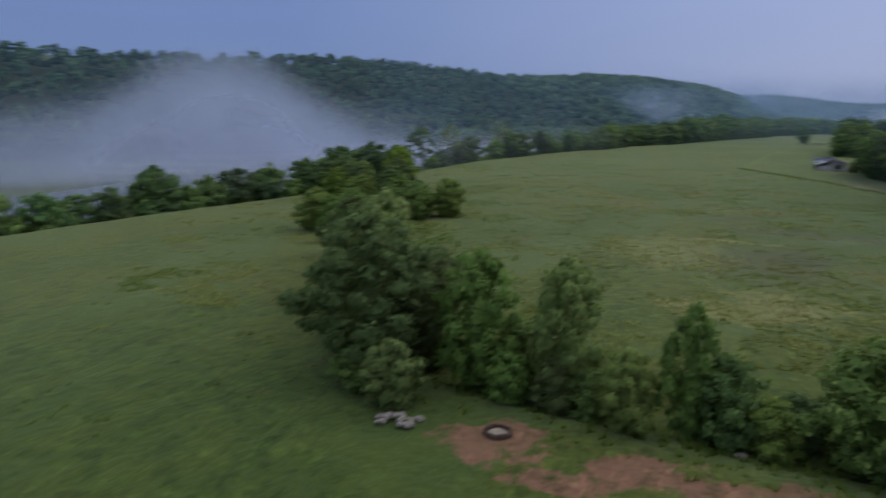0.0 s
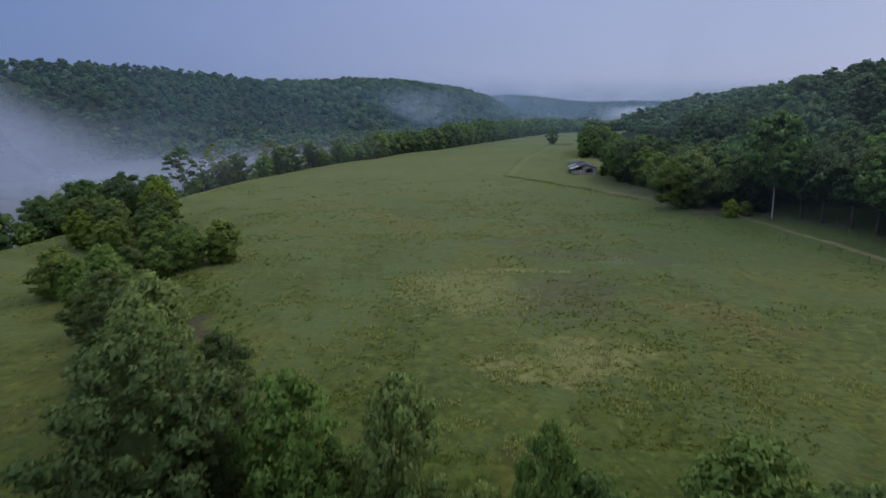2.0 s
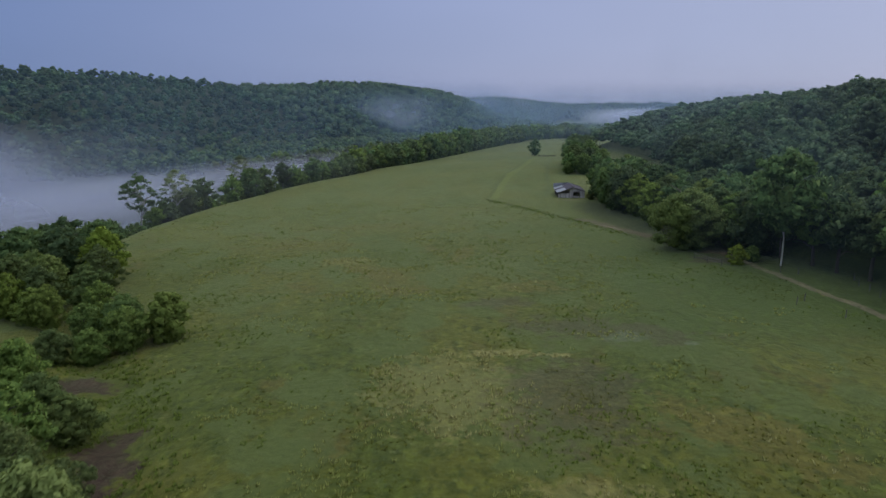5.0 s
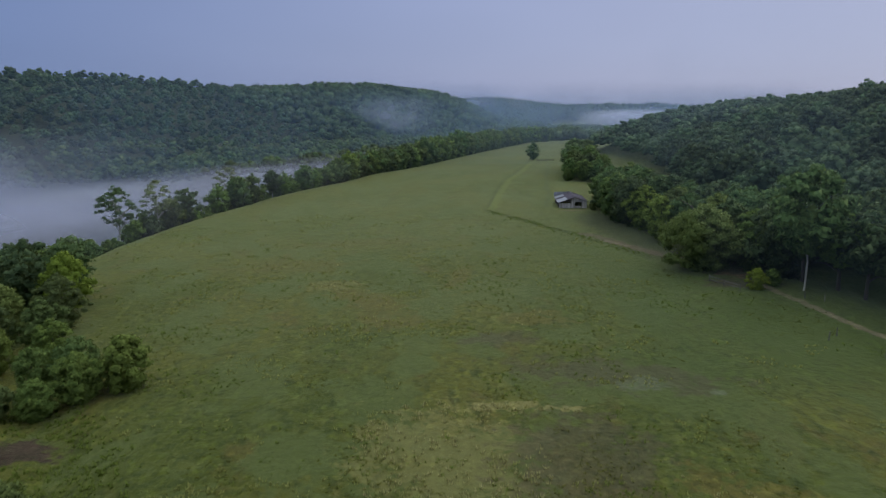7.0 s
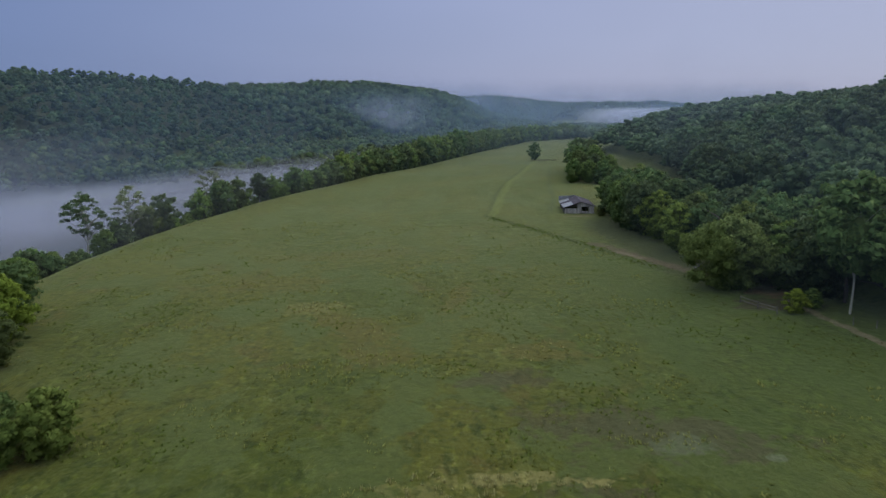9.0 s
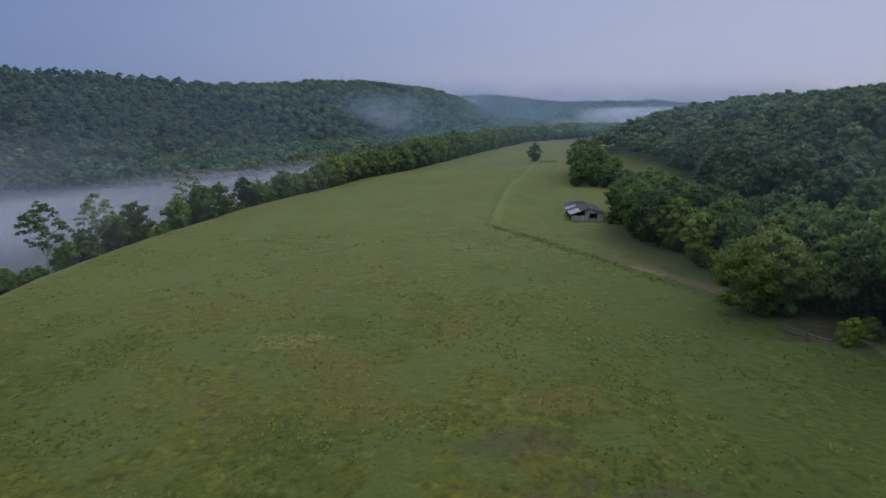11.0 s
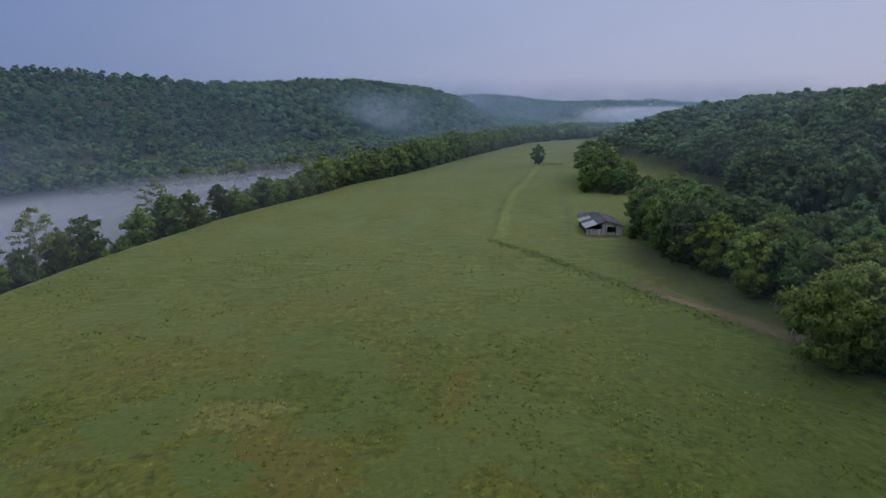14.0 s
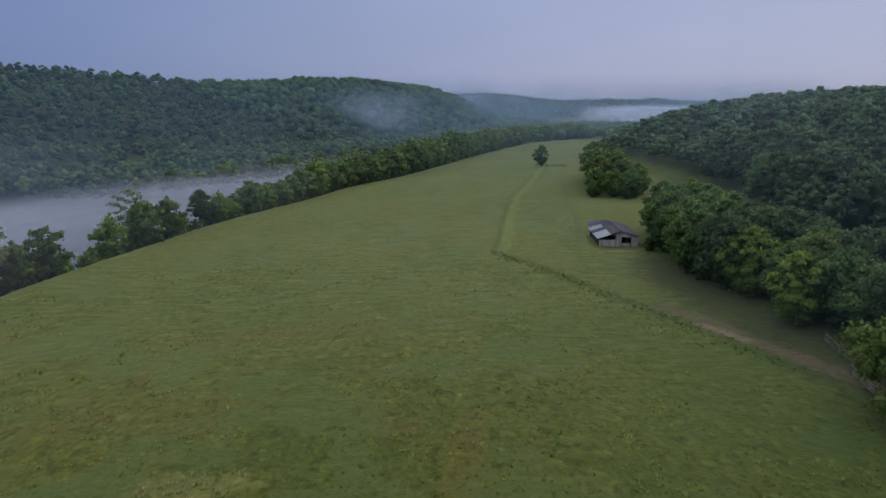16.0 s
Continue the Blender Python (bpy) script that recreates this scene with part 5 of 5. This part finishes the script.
def make_barn(x, y, turn):
    barn = new("barn")
    HW, HR, HL, E_L, E_R, R = 4.75, 3.9, 7.0, 1.85, 2.2, 3.45
    top = lambda u: R - (R - E_L) * (-u) / HW if u < 0 else R - (R - E_R) * u / HR
    boards(barn, "wall_board", -HW, -1.1, True, -HL, -0.1, lambda u: min(1.5, top(u) - 0.3), 1)
    boards(barn, "wall_board", -1.1, 0.2, True, -HL, -0.1, top, 8)
    boards(barn, "wall_board", 2.3, HR, True, -HL, -0.1, top, 2)
    boards(barn, "gate_board", 0.2, 2.3, True, -HL + 0.01, -0.1, lambda u: 0.7, 3, 0.2)
    boards(barn, "gable_board", 0.2, 2.3, True, -HL + 0.012, 2.0, top, 4)
    # left wall takes the dark boards to put its shade into the colour
    boards(barn, "wall_board", -HL + 0.1, HL, False, -HW, -0.1, lambda u: E_L - (0.65 if u > 2.0 and u < 4.2 else 0), 5, 0.6, BOARD_DARK)
    boards(barn, "wall_board", -HL + 0.1, HL, False, HR - 0.06, -0.1, lambda u: E_R, 6)
    boards(barn, "wall_board", -HW, HR, True, HL, -0.1, top, 7)
    for px, ph in ((-HW + 0.1, E_L), (-1.2, R - 0.6), (1.3, R - 0.7), (2.3, R - 1.2), (HR - 0.2, E_R)):
        bm = bmesh.new()
        box(bm, px, px + 0.16, -HL + 0.06, -HL + 0.22, -0.3, ph - 0.1)
        part("post", bm, BOARD_DARK, barn)
    bm = bmesh.new()
    box(bm, -2.6, 2.6, -HL + 0.06, -HL + 0.2, 2.3, 2.46, None)
    part("tie_beam", bm, BOARD_DARK, barn)
    # roof sheets: bright tin low on the one slope, rusted above and on the other
    o = 0.45
    sl = (R - E_L) / HW
    ym = [-HL - 0.5, -HL + 3.0, -0.4, 3.0, HL + 0.4]
    for i, (a, b) in enumerate(zip(ym, ym[1:])):
        bm = bmesh.new()
        sheet(bm, -HW - o, E_L - sl * o + 0.05, -HW * 0.46, R - sl * HW * 0.46 + 0.05, a + 0.01, b - 0.01)
        part("roof_sheet", bm, TIN if i != 2 else TIN_RUST, barn, "bright bare tin" if i != 2 else "")
        bm = bmesh.new()
        sheet(bm, -HW * 0.47, R - sl * HW * 0.47 + 0.09, 0.0, R + 0.09, a + 0.01, b - 0.01)
        part("roof_sheet", bm, TIN_RUST, barn)
        bm = bmesh.new()
        sr = (R - E_R) / HR
        sheet(bm, 0.0, R + 0.09, HR + o, E_R - sr * o + 0.06, a + 0.01, b - 0.01)
        part("roof_sheet", bm, TIN_RUST, barn)
    bm = bmesh.new()
    box(bm, -0.18, 0.18, -HL - 0.5, HL + 0.4, R + 0.12, R + 0.17)
    part("ridge_cap", bm, TIN_RUST, barn)
    for a, b, za, zb in ((-HW - o, 0.0, E_L - sl * o, R), (0.0, HR + o, R, E_R - sl * o)):
        bm = bmesh.new()
        box(bm, a, b, HL + 0.3, HL + 0.46, 0, 0, (za + 0.24, zb + 0.24, zb + 0.24, za + 0.24))
        for v in bm.verts:
            if v.co.z == 0:
                v.co.z = (za if v.co.x == a else zb) - 0.02
        part("verge_board", bm, TIN, barn, "pale metal verge trim")
    barn.matrix_basis = pose(x, y, float(height(x, y)), 0, 0, turn)
    return tagged(barn, "old grey board barn with patched rusty tin roof", "barn")


make_barn(41.9, 228.6, -3.4)

# ---- fences, track side and camp ----
WOOD = plain("grey_fence_wood", (0.11, 0.10, 0.09), (0.25, 0.225, 0.20), 0.25, stretch=(1, 1, 0.2))


def rail_fence(points, rails, high, material, label, lean=0.02):
    root = new("rail_fence")
    rng = np.random.default_rng(int(points[0][0] * 10) % 997)
    posts = []
    for (x0, y0), (x1, y1) in zip(points, points[1:]):
        m = max(1, round(math.hypot(x1 - x0, y1 - y0) / 2.6))
        posts += [(x0 + (x1 - x0) * i / m, y0 + (y1 - y0) * i / m) for i in range(m)]
    posts.append(points[-1])
    hs = [float(height(*p)) for p in posts]
    root.location = (*posts[0], hs[0])
    for (px, py), z in zip(posts, hs):
        bm = bmesh.new()
        c, f = tube([(0, 0, -0.4), (0.02, 0, high * 0.5), (rng.normal() * lean, rng.normal() * lean, high + 0.1)], [0.085, 0.08, 0.065], 7)
        vs = [bm.verts.new(v) for v in c]
        for t in f:
            bm.faces.new([vs[i] for i in t])
        bm.faces.new(vs[-7:])
        ob = part("post", bm, material, root)
        ob.location = (px - posts[0][0], py - posts[0][1], z - hs[0])
    for (a, za), (b, zb) in zip(zip(posts, hs), zip(posts[1:], hs[1:])):
        for r in range(rails):
            h = high * (r + 0.8) / rails + rng.normal() * 0.03
            bm = bmesh.new()
            A = np.array([a[0] - posts[0][0], a[1] - posts[0][1], za - hs[0] + h])
            B = np.array([b[0] - posts[0][0], b[1] - posts[0][1], zb - hs[0] + h + rng.normal() * 0.05])
            c, f = tube([A, (A + B) / 2 + (0, 0, -0.03), B], [0.055, 0.06, 0.05], 6)
            vs = [bm.verts.new(v) for v in c]
            for t in f:
                bm.faces.new([vs[i] for i in t])
            part("rail", bm, material, root)
    return tagged(root, label, "fence", "fences")


FL = "weathered grey wooden rail fence by the wood"
rail_fence([(51.2, 154), (49.8, 145)], 3, 1.2, WOOD, FL)
rail_fence([(48.0, 142.5), (46.6, 135.5)], 3, 1.2, WOOD, FL)
rail_fence([(47.4, 119.6), (48.6, 116.0), (50.2, 113.0)], 2, 1.1, WOOD, FL)
# added rails stand in for a dark row, taken for cattle, by the tree
rail_fence([(56.5, 433), (60, 432), (66.5, 433)], 3, 1.1, BOARD_DARK, "dark low rails standing in for cattle beside the lone tree")
for i, (x, y) in enumerate([(51.4, 86.7), (53.5, 88.6), (55.0, 80.0), (57.2, 70.5), (67.8, 101.2), (66.6, 97.6), (66.4, 94.2), (65.9, 90.5), (60.6, 105.5), (58.2, 107)]):
    bm = bmesh.new()
    c, f = tube([(0, 0, -0.3), (0.01, 0.01, 0.6), (0.03, 0, 1.25)], [0.07, 0.065, 0.06], 7)
    vs = [bm.verts.new(v) for v in c]
    for t in f:
        bm.faces.new([vs[k] for k in t])
    bm.faces.new(vs[-7:])
    me = bpy.data.meshes.new("fence_post")
    bm.to_mesh(me)
    bm.free()
    me.materials.append(WOOD)
    ob = new("fence_post", me)
    ob.location = (x, y, float(height(x, y)))
    ob.rotation_euler = (0.05 * math.sin(i * 3), 0.05 * math.cos(i * 5), i)
    tagged(ob, "pale weathered wooden fence post standing in grass", "fence post", "fence posts")

RUST = plain("rusty_iron", (0.045, 0.028, 0.022), (0.11, 0.062, 0.042), 0.2, rough=0.8)
ASH = plain("pale_ash", (0.20, 0.14, 0.11), (0.36, 0.28, 0.23), 0.15)
STONE = plain("pale_stone", (0.15, 0.115, 0.095), (0.33, 0.27, 0.235), 0.3)


def stone_mesh(seed, r):
    rng = np.random.default_rng(seed)
    bm = bmesh.new()
    bmesh.ops.create_icosphere(bm, subdivisions=2, radius=r)
    for v in bm.verts:
        v.co = Vector((v.co.x * 1.25, v.co.y, v.co.z * 0.75)) * (1 + 0.12 * rng.normal())
    return bm


def fire_ring(x, y):
    root = new("fire_ring")
    bm = bmesh.new()
    n = 28
    prof = [(0.80, 0.0), (0.82, 0.24), (0.86, 0.30), (0.98, 0.29), (1.04, 0.22), (1.06, 0.0)]
    rng = np.random.default_rng(3)
    rings = []
    for i in range(n):
        w = 2 * math.pi * i / n
        k = 1 + 0.02 * rng.normal()
        rings.append([bm.verts.new((math.cos(w) * r * k * 0.95, math.sin(w) * r * k * 0.95, z * (1 + 0.08 * rng.normal()))) for r, z in prof])
    for i in range(n):
        a, b = rings[i], rings[(i + 1) % n]
        for j in range(len(prof) - 1):
            bm.faces.new((a[j], b[j], b[j + 1], a[j + 1]))
    part("rim", bm, RUST, root, "dark rusty iron rim")
    bm = bmesh.new()
    bmesh.ops.create_cone(bm, cap_ends=True, segments=24, radius1=0.76, radius2=0.5, depth=0.2)
    bmesh.ops.translate(bm, verts=bm.verts, vec=(0, 0, 0.08))
    part("ash_bed", bm, ASH, root, "pale ash and dirt")
    root.matrix_basis = pose(x, y, float(height(x, y)) + 0.03) @ Matrix.Scale(0.8, 4)
    return tagged(root, "round dark iron fire ring on bare red dirt", "fire ring")


fire_ring(-5.2, -3.9)
heap = new("stone_heap")
heap.location = (-10.9, -4.9, float(height(-10.9, -4.9)))
rng = np.random.default_rng(8)
for i in range(16):
    w, q = rng.uniform(0, 2 * math.pi), math.sqrt(rng.uniform()) * 1.15
    r = rng.uniform(0.12, 0.30)
    ob = part("stone", stone_mesh(i, r), STONE, heap)
    ob.location = (math.cos(w) * q, math.sin(w) * q * 0.8, r * 0.5 + max(0, 0.45 - q * 0.4))
    ob.rotation_euler = (0, 0, rng.uniform(0, 6))
tagged(heap, "heap of pale tumbled stones in the grass", "stone heap")
for x, y in ((-9.8, -4.0), (7.3, -0.9)):
    me = bpy.data.meshes.new("stone")
    bm = stone_mesh(int(x * 10) % 50, 0.26)
    bm.to_mesh(me)
    bm.free()
    me.materials.append(STONE)
    ob = new("stone", me)
    ob.location = (x, y, float(height(x, y)) + 0.1)
    tagged(ob, "single pale stone lying in the grass", "stone", "loose stones")
